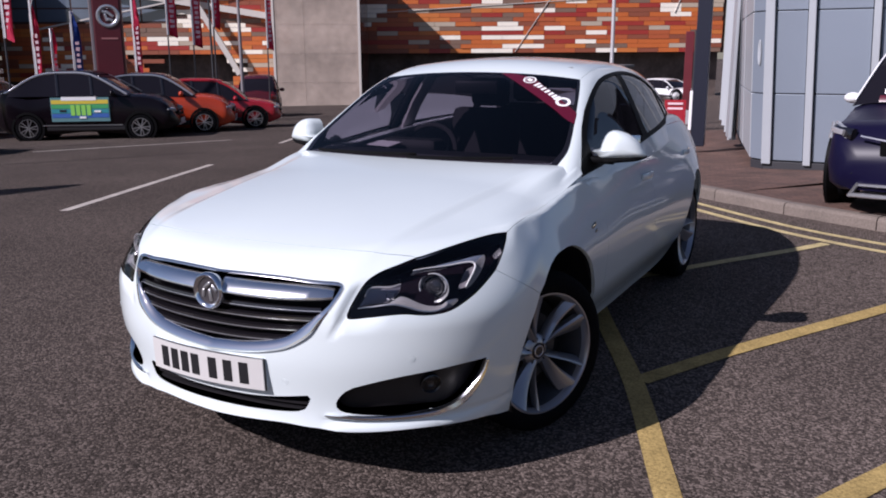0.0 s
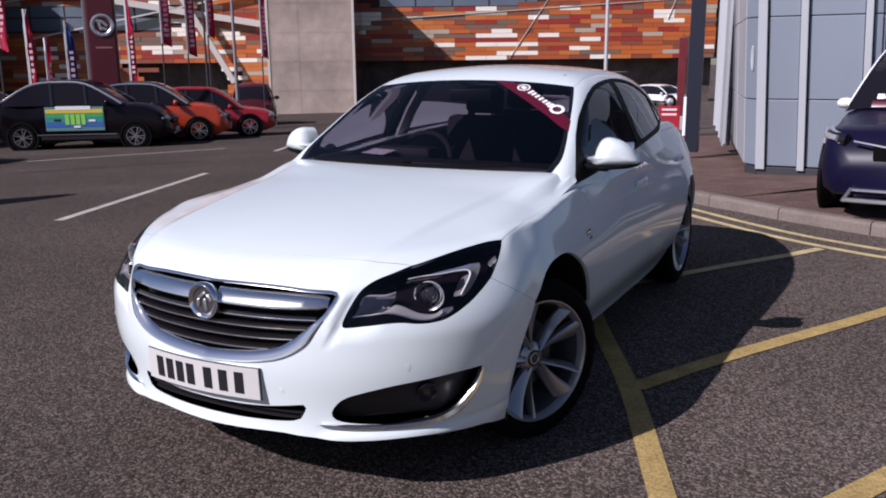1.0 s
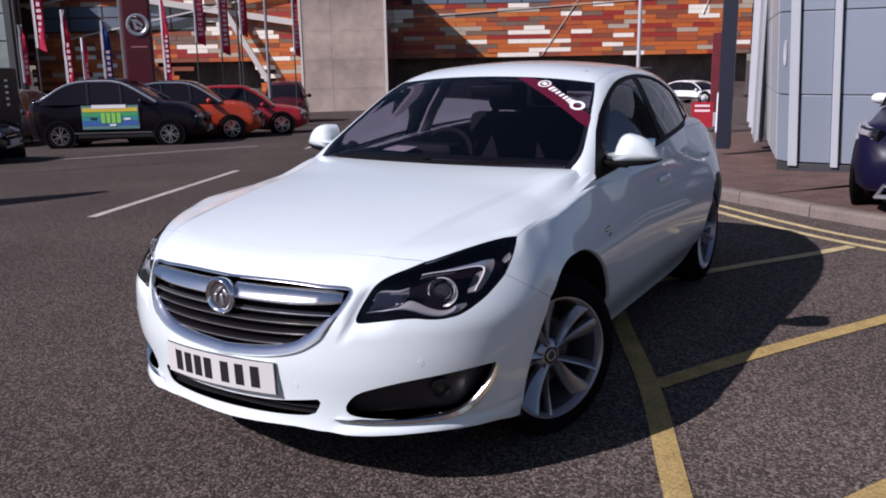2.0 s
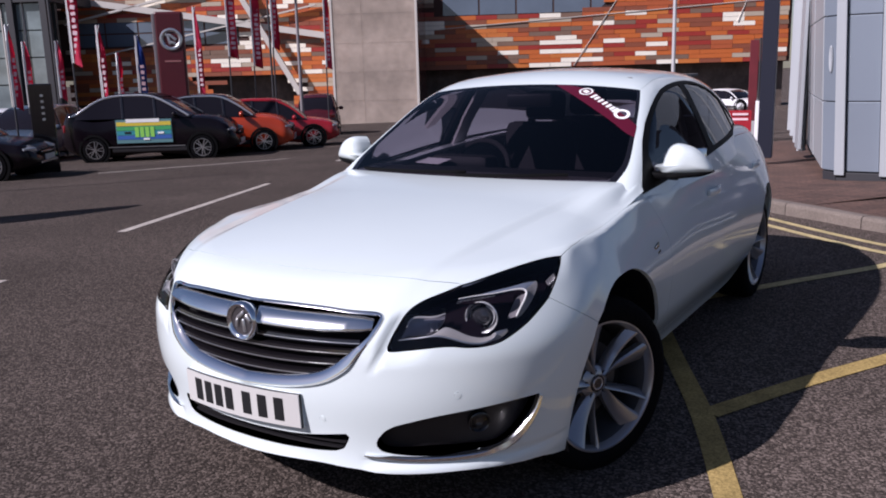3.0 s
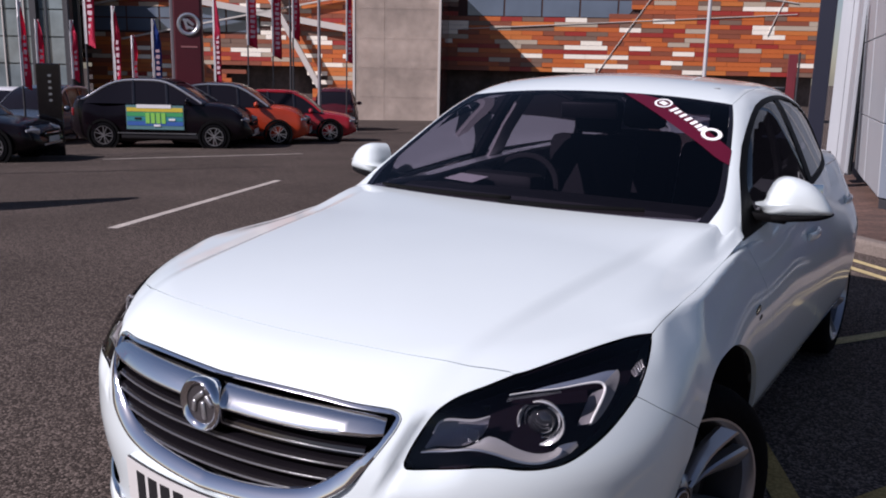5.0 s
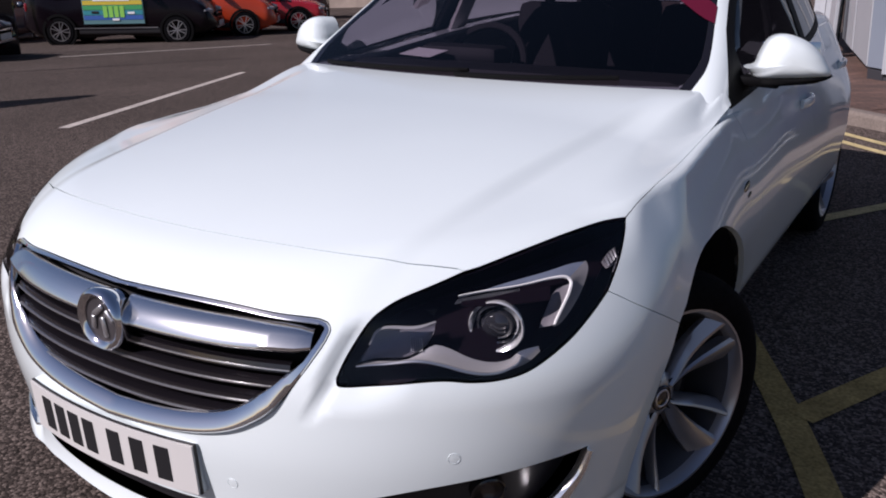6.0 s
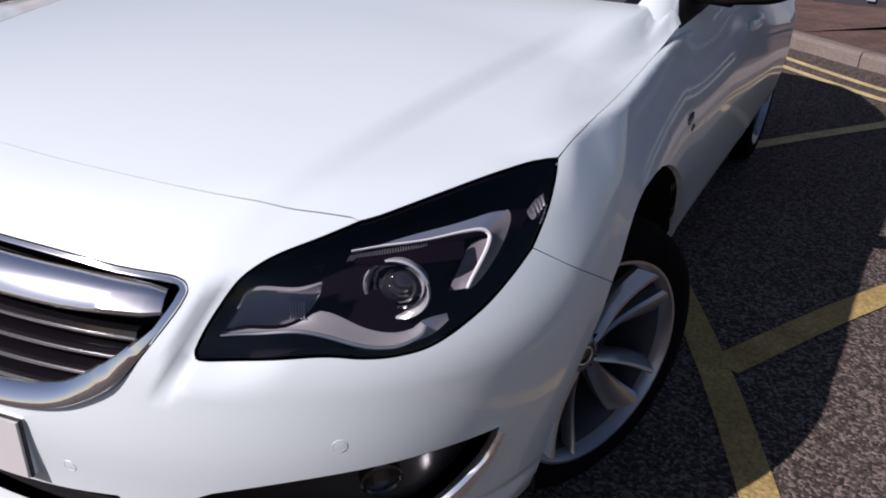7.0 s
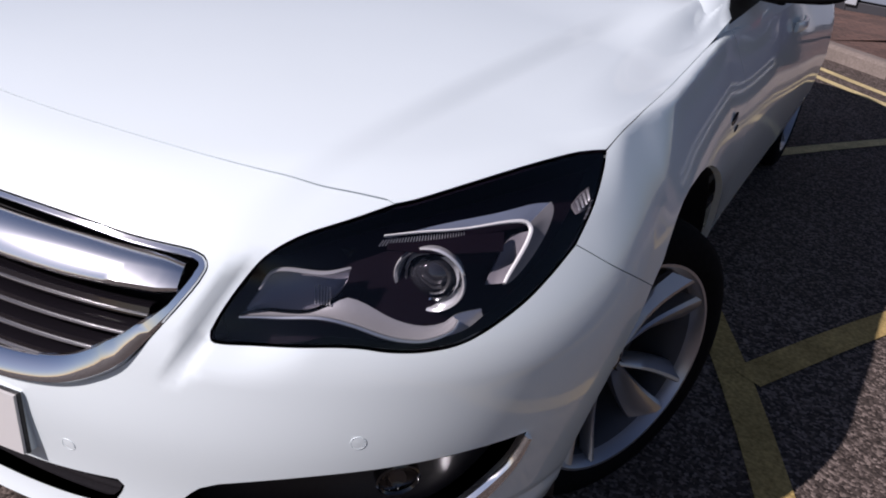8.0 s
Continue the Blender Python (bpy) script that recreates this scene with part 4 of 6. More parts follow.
part("underbody", add_box(bmesh.new(), (1.50, 3.9, 0.10), pose(0, 2.35, 0.24), 0.03), BLACK_PLASTIC, car)
part("underbody", add_box(bmesh.new(), (1.06, 1.0, 0.30), pose(0, 0.95, 0.42), 0.03), HOLLOW_SHADE, car)
part("bulkhead", add_box(bmesh.new(), (1.5, 0.04, 0.62), pose(0, 1.62, 0.6)), HOLLOW_SHADE, car)
part("radiator_panel", add_box(bmesh.new(), (1.2, 0.03, 0.5), pose(0, 0.34, 0.5)), HOLLOW_SHADE, car)

# door mirrors
def dome(outline, front, back, m, rings=9):
    """Rounded shell over a closed outline in the local xz plane: bulging by front towards -y, closing by back towards +y."""
    o = curve([(u, 0, v) for u, v in outline + outline[:1]], 0.006)[:-1]
    c = o.mean(axis=0)
    bm = bmesh.new()
    rows = []
    for k in range(1, rings + 1):
        a = math.pi / 2 * k / rings
        rows.append([bm.verts.new(m @ Vector((c + (q - c) * math.sin(a) ** 0.72 - (0, front * math.cos(a) ** 0.85, 0)))) for q in o])
    rows.append([bm.verts.new(m @ Vector((c + (q - c) * 0.95 + (0, back, 0)))) for q in o])
    for a, b in zip(rows, rows[1:]):
        for i in range(len(a)):
            bm.faces.new((a[i], a[(i + 1) % len(a)], b[(i + 1) % len(a)], b[i]))
    tip = bm.verts.new(m @ Vector((c - (0, front, 0))))
    for i in range(len(o)):
        bm.faces.new((tip, rows[0][(i + 1) % len(o)], rows[0][i]))
    bm.faces.new(rows[-1][::-1])
    return bm


for s in (1, -1):
    mm = pose(0.93 * s, 1.815, 1.06, 0, 0, 22 * s) @ (Matrix.Identity(4) if s > 0 else Matrix.Diagonal((-1, 1, 1, 1)))
    cap = [(-0.150, -0.004), (-0.118, 0.004), (-0.108, 0.034), (-0.088, 0.075), (-0.062, 0.093), (-0.03, 0.093), (0.015, 0.077), (0.052, 0.05), (0.078, 0.018), (0.096, -0.022), (0.06, -0.033), (-0.02, -0.038), (-0.106, -0.036), (-0.132, -0.018)]
    mir = part("door_mirror", dome(cap, 0.075, 0.055, mm), WHITE, car, "white door mirror housing", 60)
    foot = [(-0.118, -0.026), (0.092, -0.020), (0.06, -0.044), (-0.03, -0.054), (-0.112, -0.058)]
    part("mirror_foot", dome(foot, 0.064, 0.05, mm, 6), SEAL, mir, "black underside of the mirror", 50)
    part("mirror_arm", add_box(bmesh.new(), (0.16, 0.07, 0.030), pose(0.815 * s, 1.765, 1.018, 0, 4 * s, 16 * s), 0.010), SEAL, mir, "", 40)
    part("mirror_glass", add_box(bmesh.new(), (0.165, 0.006, 0.09), mm @ pose(-0.01, 0.056, 0.022), 0.002), MIRROR, mir, "", 40)
    # handles, side badge
for s in (1, -1):
    for y, z in ((2.44, 0.864), (3.50, 0.885)):
        c = on(FLANK, np.array([(0.9, y, z)]))[0]
        owner = (front_doors if y < 3 else rear_doors)[0 if s > 0 else 1]
        ys = np.linspace(y - 0.10, y + 0.10, 9)
        p = on(FLANK, np.column_stack([0 * ys + 0.9, ys, z + 0 * ys]))
        p[:, 0] += 0.024 * np.sin(np.linspace(0.15, math.pi - 0.15, 9)) ** 0.5 + 0.002
        part("handle", add_strip(bmesh.new(), p * (s, 1, 1), np.tile((s, 0, 0), (9, 1)), 0.03, 0.012), WHITE, owner, "white door handle", 40)
    c = on(FLANK, np.array([(0.9, 1.515, 0.751), (0.9, 1.535, 0.726)]))
    badge_side = part("wing_emblem", add_box(bmesh.new(), (0.006, 0.058, 0.020), Matrix.Translation(Vector(c[0] * (s, 1, 1))) @ pose(0, 0, 0, 14), 0.002), GLOSS_BLACK, car, "small black wing emblem with chrome letters")
    part("letter_bar", add_box(bmesh.new(), (0.008, 0.030, 0.008), Matrix.Translation(Vector((c[0] + (0, -0.008, 0.003)) * (s, 1, 1))) @ pose(0, 0, 0, 14), 0.002), CHROME, badge_side)
    part("letter_bar", add_box(bmesh.new(), (0.005, 0.034, 0.010), Matrix.Translation(Vector(c[1] * (s, 1, 1))) @ pose(0, 0, 0, 14), 0.002), GLOSS_BLACK, badge_side)
# wipers
for x0, x1 in ((-0.60, 0.02), (-0.02, 0.50)):
    p = screen([(x0, 1.018), ((x0 + x1) / 2, 1.022), (x1, 1.03)])
    n = slope(cabin, p)
    part("wiper", add_strip(bmesh.new(), p + n * 0.010, n, 0.010, 0.012), SEAL, car, "black windscreen wiper", 40)
part("cowl", add_box(bmesh.new(), (1.2, 0.2, 0.02), pose(0, 1.43, 0.935), 0.005), BLACK_PLASTIC, car)

# cabin
part("dashboard", add_box(bmesh.new(), (1.30, 0.50, 0.20), pose(0, 1.88, 0.90, -6), 0.05), CABIN, car, "black dashboard", 40)
part("instrument_hood", add_box(bmesh.new(), (0.36, 0.16, 0.09), pose(-0.37, 2.07, 1.0, -4), 0.035), CABIN, car, "", 40)
part("cabin_floor", add_box(bmesh.new(), (1.5, 2.4, 0.05), pose(0, 2.9, 0.36)), CABIN, car)
part("headliner", add_box(bmesh.new(), (0.98, 1.15, 0.015), pose(0, 2.85, 1.425), 0.005), material("headliner", (0.14, 0.135, 0.13), 0.95), car)
bm = bmesh.new()
for k in range(40):
    a, b = 2 * math.pi * k / 40, 2 * math.pi * (k + 1) / 40
    add_rod(bm, (0.185 * math.cos(a), 0.185 * math.sin(a), 0), (0.185 * math.cos(b), 0.185 * math.sin(b), 0), 0.016, seg=8, caps=False)
add_box(bm, (0.34, 0.05, 0.03), pose(0, -0.02, -0.01), 0.01)
add_box(bm, (0.15, 0.13, 0.05), pose(0, -0.01, -0.01), 0.02)
bmesh.ops.transform(bm, matrix=pose(-0.36, 2.20, 0.935, 64, 0, 0), verts=bm.verts)
part("steering_wheel", bm, CABIN, car, "black steering wheel", 40)
for x, y in ((0.36, 2.78), (-0.36, 2.78), (0.32, 3.36), (-0.32, 3.36)):
    seat = part("seat", add_box(bmesh.new(), (0.50, 0.50, 0.16), pose(x, y - 0.15, 0.58), 0.05), CLOTH, car, "dark cloth seat", 40)
    part("backrest", add_box(bmesh.new(), (0.48, 0.14, 0.62), pose(x, y + 0.16, 0.86, -16), 0.05), CLOTH, seat, "", 40)
    part("headrest", add_box(bmesh.new(), (0.26, 0.10, 0.18), pose(x, y + 0.28, 1.26, -10), 0.04), CLOTH, seat, "", 40)
part("interior_mirror", add_box(bmesh.new(), (0.24, 0.03, 0.07), pose(0.0, 2.12, 1.33, 8, 0, 12), 0.012), BLACK_PLASTIC, car, "", 40)
for s in (1, -1):
    part("pillar_trim", add_strip(bmesh.new(), [(0.715 * s, 2.52, 1.0), (0.65 * s, 2.58, 1.2), (0.565 * s, 2.64, 1.38)], [(-s, 0, 0)] * 3, 0.10, 0.02), material("pillar_trim", (0.45, 0.44, 0.43), 0.9), car, "", 40)

# red film with white marks inside the windscreen, a sheet of paper on the dashboard
film_line = screen([(0.25, 1.405), (0.329, 1.378), (0.385, 1.354), (0.537, 1.285), (0.575, 1.269), (0.66, 1.225)])
film_low = evenly(screen([(0.157, 1.411), (0.259, 1.369), (0.41, 1.303), (0.545, 1.241), (0.636, 1.194), (0.684, 1.176)]), 20)
film_top = evenly(screen([(0.232, 1.410), (0.36, 1.380), (0.45, 1.335), (0.543, 1.288), (0.62, 1.248), (0.668, 1.222)]), 20)
v = np.vstack([film_low[i] + (film_top[i] - film_low[i]) * t for i in range(20) for t in np.linspace(0, 1, 5)])
v = on(HOUSE, v.reshape(-1, 3))
v = v + slope(cabin, v) * 0.0015
fs = [(i * 5 + j, i * 5 + j + 1, (i + 1) * 5 + j + 1, (i + 1) * 5 + j) for i in range(19) for j in range(4)]
film = mesh_object("windscreen_sticker", v, fs, RED_FILM, car, "red windscreen sticker with white marks", smooth=True)


def on_film(s, w, length, width):
    """A white bar on the sticker: s along it, w across it."""
    i = s * (len(film_line) - 1)
    k = int(min(i, len(film_line) - 2))
    p = film_line[k] + (film_line[k + 1] - film_line[k]) * (i - k)
    t = film_line[k + 1] - film_line[k]
    t /= np.linalg.norm(t)
    n = slope(cabin, p[None])[0]
    u = np.cross(n, t)
    p = p + u * w + n * 0.004
    return mesh_object("white_mark", [p + t * a * length / 2 + u * b * width / 2 for a, b in ((-1, -1), (1, -1), (1, 1), (-1, 1))], [(0, 1, 2, 3)], WHITE_FILM, film)


def ring_on_film(s, r, hole):
    """A white ring on the sticker."""
    i = s * (len(film_line) - 1)
    k = int(min(i, len(film_line) - 2))
    p = film_line[k] + (film_line[k + 1] - film_line[k]) * (i - k)
    t = film_line[k + 1] - film_line[k]
    t /= np.linalg.norm(t)
    n = slope(cabin, p[None])[0]
    u = np.cross(n, t)
    p = p + n * 0.004
    v, f = [], []
    for a in np.linspace(0, 2 * math.pi, 21)[:-1]:
        for q in (r, hole):
            v.append(p + t * q * math.cos(a) * 1.15 + u * q * math.sin(a))
    f = [(2 * i, 2 * ((i + 1) % 20), 2 * ((i + 1) % 20) + 1, 2 * i + 1) for i in range(20)]
    return mesh_object("white_mark", v, f, WHITE_FILM, film)


ring_on_film(0.24, 0.033, 0.025)
on_film(0.24, 0.0, 0.034, 0.022)
for k in range(7):
    on_film(0.38 + 0.052 * k, 0.0, 0.017, 0.036 if k in (0, 6) else 0.029)
ring_on_film(0.80, 0.036, 0.022)
paper = part("paper_sheet", add_box(bmesh.new(), (0.19, 0.10, 0.002), pose(-0.49, 1.94, 1.020, 10, 0, -14)), PAPER)
tagged(paper, "white sheet of paper lying on the dashboard", "paper")

# ---- ground, markings, kerb ----
def ground_z(x, y):
    """The car park is level round the white car and falls away gently towards the far row."""
    s = -0.78 * x + 0.62 * (y - 1) - 3.5
    return -0.036 * min(max(s, 0.0), 60.0)


def asphalt():
    m = bpy.data.materials.new("asphalt")
    m.use_nodes = True
    n, link = m.node_tree.nodes, m.node_tree.links.new
    b = n["Principled BSDF"]
    b.inputs["Roughness"].default_value = 0.9
    b.inputs["IOR"].default_value = 1.2
    co = n.new("ShaderNodeTexCoord").outputs["Object"]

    def noise_tex(scale, detail):
        t = n.new("ShaderNodeTexNoise")
        t.inputs["Scale"].default_value, t.inputs["Detail"].default_value = scale, detail
        link(co, t.inputs["Vector"])
        return t.outputs["Fac"]
    stones = n.new("ShaderNodeTexVoronoi")
    stones.inputs["Scale"].default_value = 112
    link(co, stones.inputs["Vector"])
    ramp = n.new("ShaderNodeValToRGB")
    e = ramp.color_ramp.elements
    e[0].position, e[0].color = 0.0, (0.030, 0.024, 0.021, 1)
    e[1].position, e[1].color = 1.0, (0.215, 0.172, 0.15, 1)
    mid = e.new(0.55)
    mid.color = (0.076, 0.060, 0.052, 1)
    sep = n.new("ShaderNodeSeparateColor")
    link(stones.outputs["Color"], sep.inputs[0])
    link(sep.outputs[0], ramp.inputs[0])
    patches = n.new("ShaderNodeMapRange")
    patches.inputs["From Min"].default_value, patches.inputs["From Max"].default_value = 0.3, 0.7
    patches.inputs["To Min"].default_value, patches.inputs["To Max"].default_value = 0.80, 1.15
    link(noise_tex(0.55, 5.0), patches.inputs["Value"])
    mul = n.new("ShaderNodeVectorMath")
    mul.operation = "SCALE"
    link(ramp.outputs[0], mul.inputs[0])
    link(patches.outputs[0], mul.inputs["Scale"])
    # the asphalt darkens smoothly from the bays towards the driving lane
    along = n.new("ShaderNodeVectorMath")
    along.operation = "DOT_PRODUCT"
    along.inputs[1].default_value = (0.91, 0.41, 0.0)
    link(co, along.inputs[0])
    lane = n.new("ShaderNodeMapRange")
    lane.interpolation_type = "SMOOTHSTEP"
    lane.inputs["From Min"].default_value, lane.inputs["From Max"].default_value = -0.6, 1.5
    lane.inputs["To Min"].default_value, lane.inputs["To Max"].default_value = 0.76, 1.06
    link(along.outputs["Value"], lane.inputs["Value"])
    toned = n.new("ShaderNodeVectorMath")
    toned.operation = "SCALE"
    link(mul.outputs[0], toned.inputs[0])
    link(lane.outputs[0], toned.inputs["Scale"])
    link(toned.outputs[0], b.inputs["Base Color"])
    bump = n.new("ShaderNodeBump")
    bump.inputs["Distance"].default_value = 0.0035
    bump.invert = True
    link(stones.outputs["Distance"], bump.inputs["Height"])
    link(bump.outputs[0], b.inputs["Normal"])
    return m


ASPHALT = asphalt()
YELLOW = material("yellow_paint", (0.36, 0.26, 0.10), 0.85, ior=1.2, grain=0.35, scale=90, spread=0.2, spread_scale=6, bump=0.003, bump_scale=120)
YELLOW_PALE = material("pale_yellow_paint", (0.50, 0.41, 0.21), 0.85, ior=1.2, grain=0.35, scale=90, spread=0.2, spread_scale=5, bump=0.003, bump_scale=120)
LINE_WHITE = material("road_white", (0.42, 0.38, 0.34), 0.7, grain=0.3, scale=60, spread=0.2, spread_scale=4)
KERB = material("kerb_concrete", (0.165, 0.135, 0.115), 0.85, grain=0.2, scale=70, spread=0.12, spread_scale=3, bump=0.002, rand=0.12)
gx = np.concatenate([np.arange(-80, 12, 2.0), (20, 60, 400)])
gx = np.concatenate([(-500, -200), gx])
gy = np.concatenate([(-400, -100, -30), np.arange(-10, 90, 2.0), (120, 200, 500)])
verts = [(x, y, ground_z(x, y)) for y in gy for x in gx]
nx = len(gx)
faces = [(j * nx + i, j * nx + i + 1, (j + 1) * nx + i + 1, (j + 1) * nx + i) for j in range(len(gy) - 1) for i in range(nx - 1)]
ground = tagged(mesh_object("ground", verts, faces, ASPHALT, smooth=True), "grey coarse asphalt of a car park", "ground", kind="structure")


def ribbon(name, pts, width, mat, label, lift=0.004):
    """Painted line along points on the ground."""
    p = curve([(*q, 0) for q in pts], 0.25)
    t = np.gradient(p, axis=0)
    t /= np.linalg.norm(t, axis=1)[:, None]
    s = np.column_stack([-t[:, 1], t[:, 0], 0 * t[:, 0]])
    v = []
    for a, b in zip(p, s):
        for k in (-0.5, 0.5):
            q = a + b * k * width
            v.append((q[0], q[1], ground_z(q[0], q[1]) + lift))
    f = [(2 * i, 2 * i + 1, 2 * i + 3, 2 * i + 2) for i in range(len(p) - 1)]
    return tagged(mesh_object(name, v, f, mat), label, "road marking", kind="structure")


ribbon("double_yellow_line", [(-3.0, 9.45), (-1.2, 7.95), (0.15, 6.77), (0.48, 6.48), (0.81, 6.19), (1.08, 5.97), (1.33, 5.78), (1.74, 5.54), (2.3, 5.30), (4.0, 4.75), (8.0, 3.65)], 0.078, YELLOW_PALE, "worn yellow kerbside line on asphalt")
ribbon("double_yellow_line", [(-3.15, 9.2), (-1.3, 7.68), (0.1, 6.50), (0.44, 6.21), (0.76, 5.93), (1.02, 5.72), (1.27, 5.53), (1.66, 5.29), (2.22, 5.04), (4.0, 4.46), (8.0, 3.36)], 0.078, YELLOW_PALE, "worn yellow kerbside line on asphalt")
ribbon("bay_line", [(-0.2, 4.35), (0.585, 2.62), (1.085, 1.6), (1.47, 0.67), (1.95, -0.45), (3.0, -2.9)], 0.10, YELLOW, "broad yellow hatching line on asphalt")
ribbon("bay_line", [(0.2, 2.92), (0.82, 3.95), (1.08, 4.37), (1.365, 4.81), (1.60, 5.22)], 0.085, YELLOW_PALE, "broad yellow hatching line on asphalt", 0.006)
ribbon("bay_line", [(1.095, 1.655), (1.38, 2.235), (1.73, 2.86), (2.08, 3.48), (2.9, 5.0)], 0.10, YELLOW, "broad yellow hatching line on asphalt", 0.006)
ribbon("bay_line", [(1.66, 0.22), (2.08, 1.06), (2.9, 2.6), (4.0, 4.6)], 0.10, YELLOW, "broad yellow hatching line on asphalt", 0.006)
ribbon("lane_dash", [(-7.95, 8.3), (-5.66, 3.73)], 0.11, LINE_WHITE, "faded white lane dash on asphalt")
ribbon("lane_dash", [(-4.35, 1.66), (-2.2, -2.6)], 0.11, LINE_WHITE, "faded white lane dash on asphalt")
ribbon("lane_dash", [(-12.2, 16.6), (-10.2, 12.8)], 0.11, LINE_WHITE, "faded white lane dash on asphalt")
ribbon("lane_dash", [(-13.9, 9.3), (-12.2, 13.4)], 0.11, LINE_WHITE, "faded white lane dash on asphalt")

# raised paving behind a kerb
kerb_pts = curve([(-6.0, 12.6, 0), (-3.0, 10.05, 0), (-1.2, 8.42, 0), (0.21, 7.10, 0), (0.62, 6.78, 0), (1.21, 6.36, 0), (1.71, 6.08, 0), (2.3, 5.84, 0), (4.0, 5.28, 0), (9.0, 3.9, 0)], 0.1)
arc = np.concatenate([[0], np.cumsum(np.linalg.norm(np.diff(kerb_pts, axis=0), axis=1))])


def kerb_at(s):
    p = np.array([np.interp(s, arc, kerb_pts[:, i]) for i in range(3)])
    q = np.array([np.interp(s + 0.05, arc, kerb_pts[:, i]) for i in range(3)])
    t = (q - p) / (np.linalg.norm(q - p) + 1e-9)
    return p, t, np.array((-t[1], t[0], 0))


KERB_H = 0.115
PAVING = material("red_block_paving", (0.112, 0.064, 0.048), 0.85, grain=0.25, scale=45, spread=0.25, spread_scale=1.4, bump=0.003, bump_scale=60)
_pn, _plink = PAVING.node_tree.nodes, PAVING.node_tree.links.new
_brick, _turn = _pn.new("ShaderNodeTexBrick"), _pn.new("ShaderNodeMapping")
_turn.inputs["Rotation"].default_value = (0, 0, radians(-30))
_brick.inputs["Scale"].default_value, _brick.inputs["Mortar Size"].default_value = 1.0, 0.006
_brick.inputs["Brick Width"].default_value, _brick.inputs["Row Height"].default_value = 0.20, 0.10
_brick.inputs["Color1"].default_value, _brick.inputs["Color2"].default_value, _brick.inputs["Mortar"].default_value = (0.8, 0.8, 0.8, 1), (1.25, 1.2, 1.2, 1), (0.4, 0.4, 0.4, 1)
_mul = _pn.new("ShaderNodeVectorMath")
_mul.operation = "MULTIPLY"
_base = _pn["Principled BSDF"].inputs["Base Color"]
_plink(_pn["Texture Coordinate"].outputs["Object"], _turn.inputs[0])
_plink(_turn.outputs[0], _brick.inputs["Vector"])
_plink(_base.links[0].from_socket, _mul.inputs[0])
_plink(_brick.outputs["Color"], _mul.inputs[1])
_plink(_mul.outputs[0], _base)
v, f = [], []
ss = np.linspace(0.1, arc[-1] - 0.1, 60)
for s in ss:
    p, t, side = kerb_at(s)
    for d in (0.10, 14.0):
        q = p + side * d
        v.append((q[0], max(q[1], p[1]), ground_z(p[0], p[1]) + KERB_H - 0.008))
f = [(2 * i, 2 * i + 1, 2 * i + 3, 2 * i + 2) for i in range(len(ss) - 1)]
pavement = tagged(mesh_object("pavement", v, f, PAVING), "red-brown block paving of a raised pavement", "pavement", kind="structure")
kerb = thing("kerb", "weathered concrete kerb along the paving", "kerb", kind="structure")
s = 0.3
while s < arc[-1] - 1.0:
    p0, t0, n0 = kerb_at(s)
    p1, t1, n1 = kerb_at(s + 0.905)
    z0, z1 = ground_z(*p0[:2]), ground_z(*p1[:2])
    bm = bmesh.new()
    ring = []
    for p, n, z in ((p0, n0, z0), (p1, n1, z1)):
        ring.append([bm.verts.new((*(p + n * d)[:2], z + h)) for d, h in ((0, -0.1), (0, KERB_H - 0.03), (0.008, KERB_H - 0.01), (0.028, KERB_H), (0.125, KERB_H), (0.125, -0.1))])
    for j in range(6):
        bm.faces.new((ring[0][j], ring[0][(j + 1) % 6], ring[1][(j + 1) % 6], ring[1][j]))
    bm.faces.new(ring[0])
    bm.faces.new(ring[1])
    part("kerb_stone", bm, KERB, kerb)
    s += 0.915

# ---- showroom with metal cladding ----
ALU = material("silver_cladding", (0.215, 0.25, 0.30), 0.38, 0.2, spread=0.05, spread_scale=0.6, rand=0.04)
ALU_LIGHT = material("pale_cladding", (0.40, 0.425, 0.45), 0.4, 0.15, spread=0.05, spread_scale=0.6)
NAVY_STEEL = material("navy_steel", (0.014, 0.016, 0.03), 0.4, 0.2)
PLINTH = material("dark_plinth", (0.03, 0.03, 0.035), 0.6)
WINDOW_DARK = material("dark_window", (0.010, 0.009, 0.013), 0.08, ior=1.28)
WINDOW_SKY = material("sky_window", (0.11, 0.14, 0.19), 0.06, coat=1.0, spread=0.15, spread_scale=0.4)


def slab(name, a, b, z0, z1, thick, mat, parent, label="", bevel=0.006):
    """Upright slab from a to b on the plan, its thickness behind the line."""
    a, b = Vector((*a, 0)), Vector((*b, 0))
    d = b - a
    m = Matrix.Translation((a + b) / 2 + Vector((0, 0, (z0 + z1) / 2))) @ pose(0, 0, 0, 0, 0, math.degrees(math.atan2(d.y, d.x)))
    return part(name, add_box(bmesh.new(), (d.length, thick, z1 - z0), m @ pose(0, thick / 2, 0), bevel), mat, parent, label)


showroom = thing("showroom", "car showroom clad in silver metal panels", "building", kind="structure")
base = 0.105
tops = [base + 0.06, 1.0, 2.0, 3.0, 4.0, 5.0, 6.0, 7.0]


def panels(a, b, mat, thick=0.05):
    for z0, z1 in zip(tops, tops[1:]):
        slab("cladding_panel", a, b, z0 + 0.006, z1 - 0.006, thick, mat, showroom)


slab("core_wall", (-0.40, 13.0), (0.30, 9.62), base, 7.0, 0.3, PLINTH, showroom)
panels((-0.46, 12.9), (-0.10, 11.2), ALU_LIGHT)
panels((-0.09, 11.18), (0.27, 9.55), ALU_LIGHT)
slab("core_wall", (0.32, 9.55), (1.80, 9.42), base, 7.0, 0.3, PLINTH, showroom)
panels((0.285, 9.50), (0.475, 9.31), ALU)
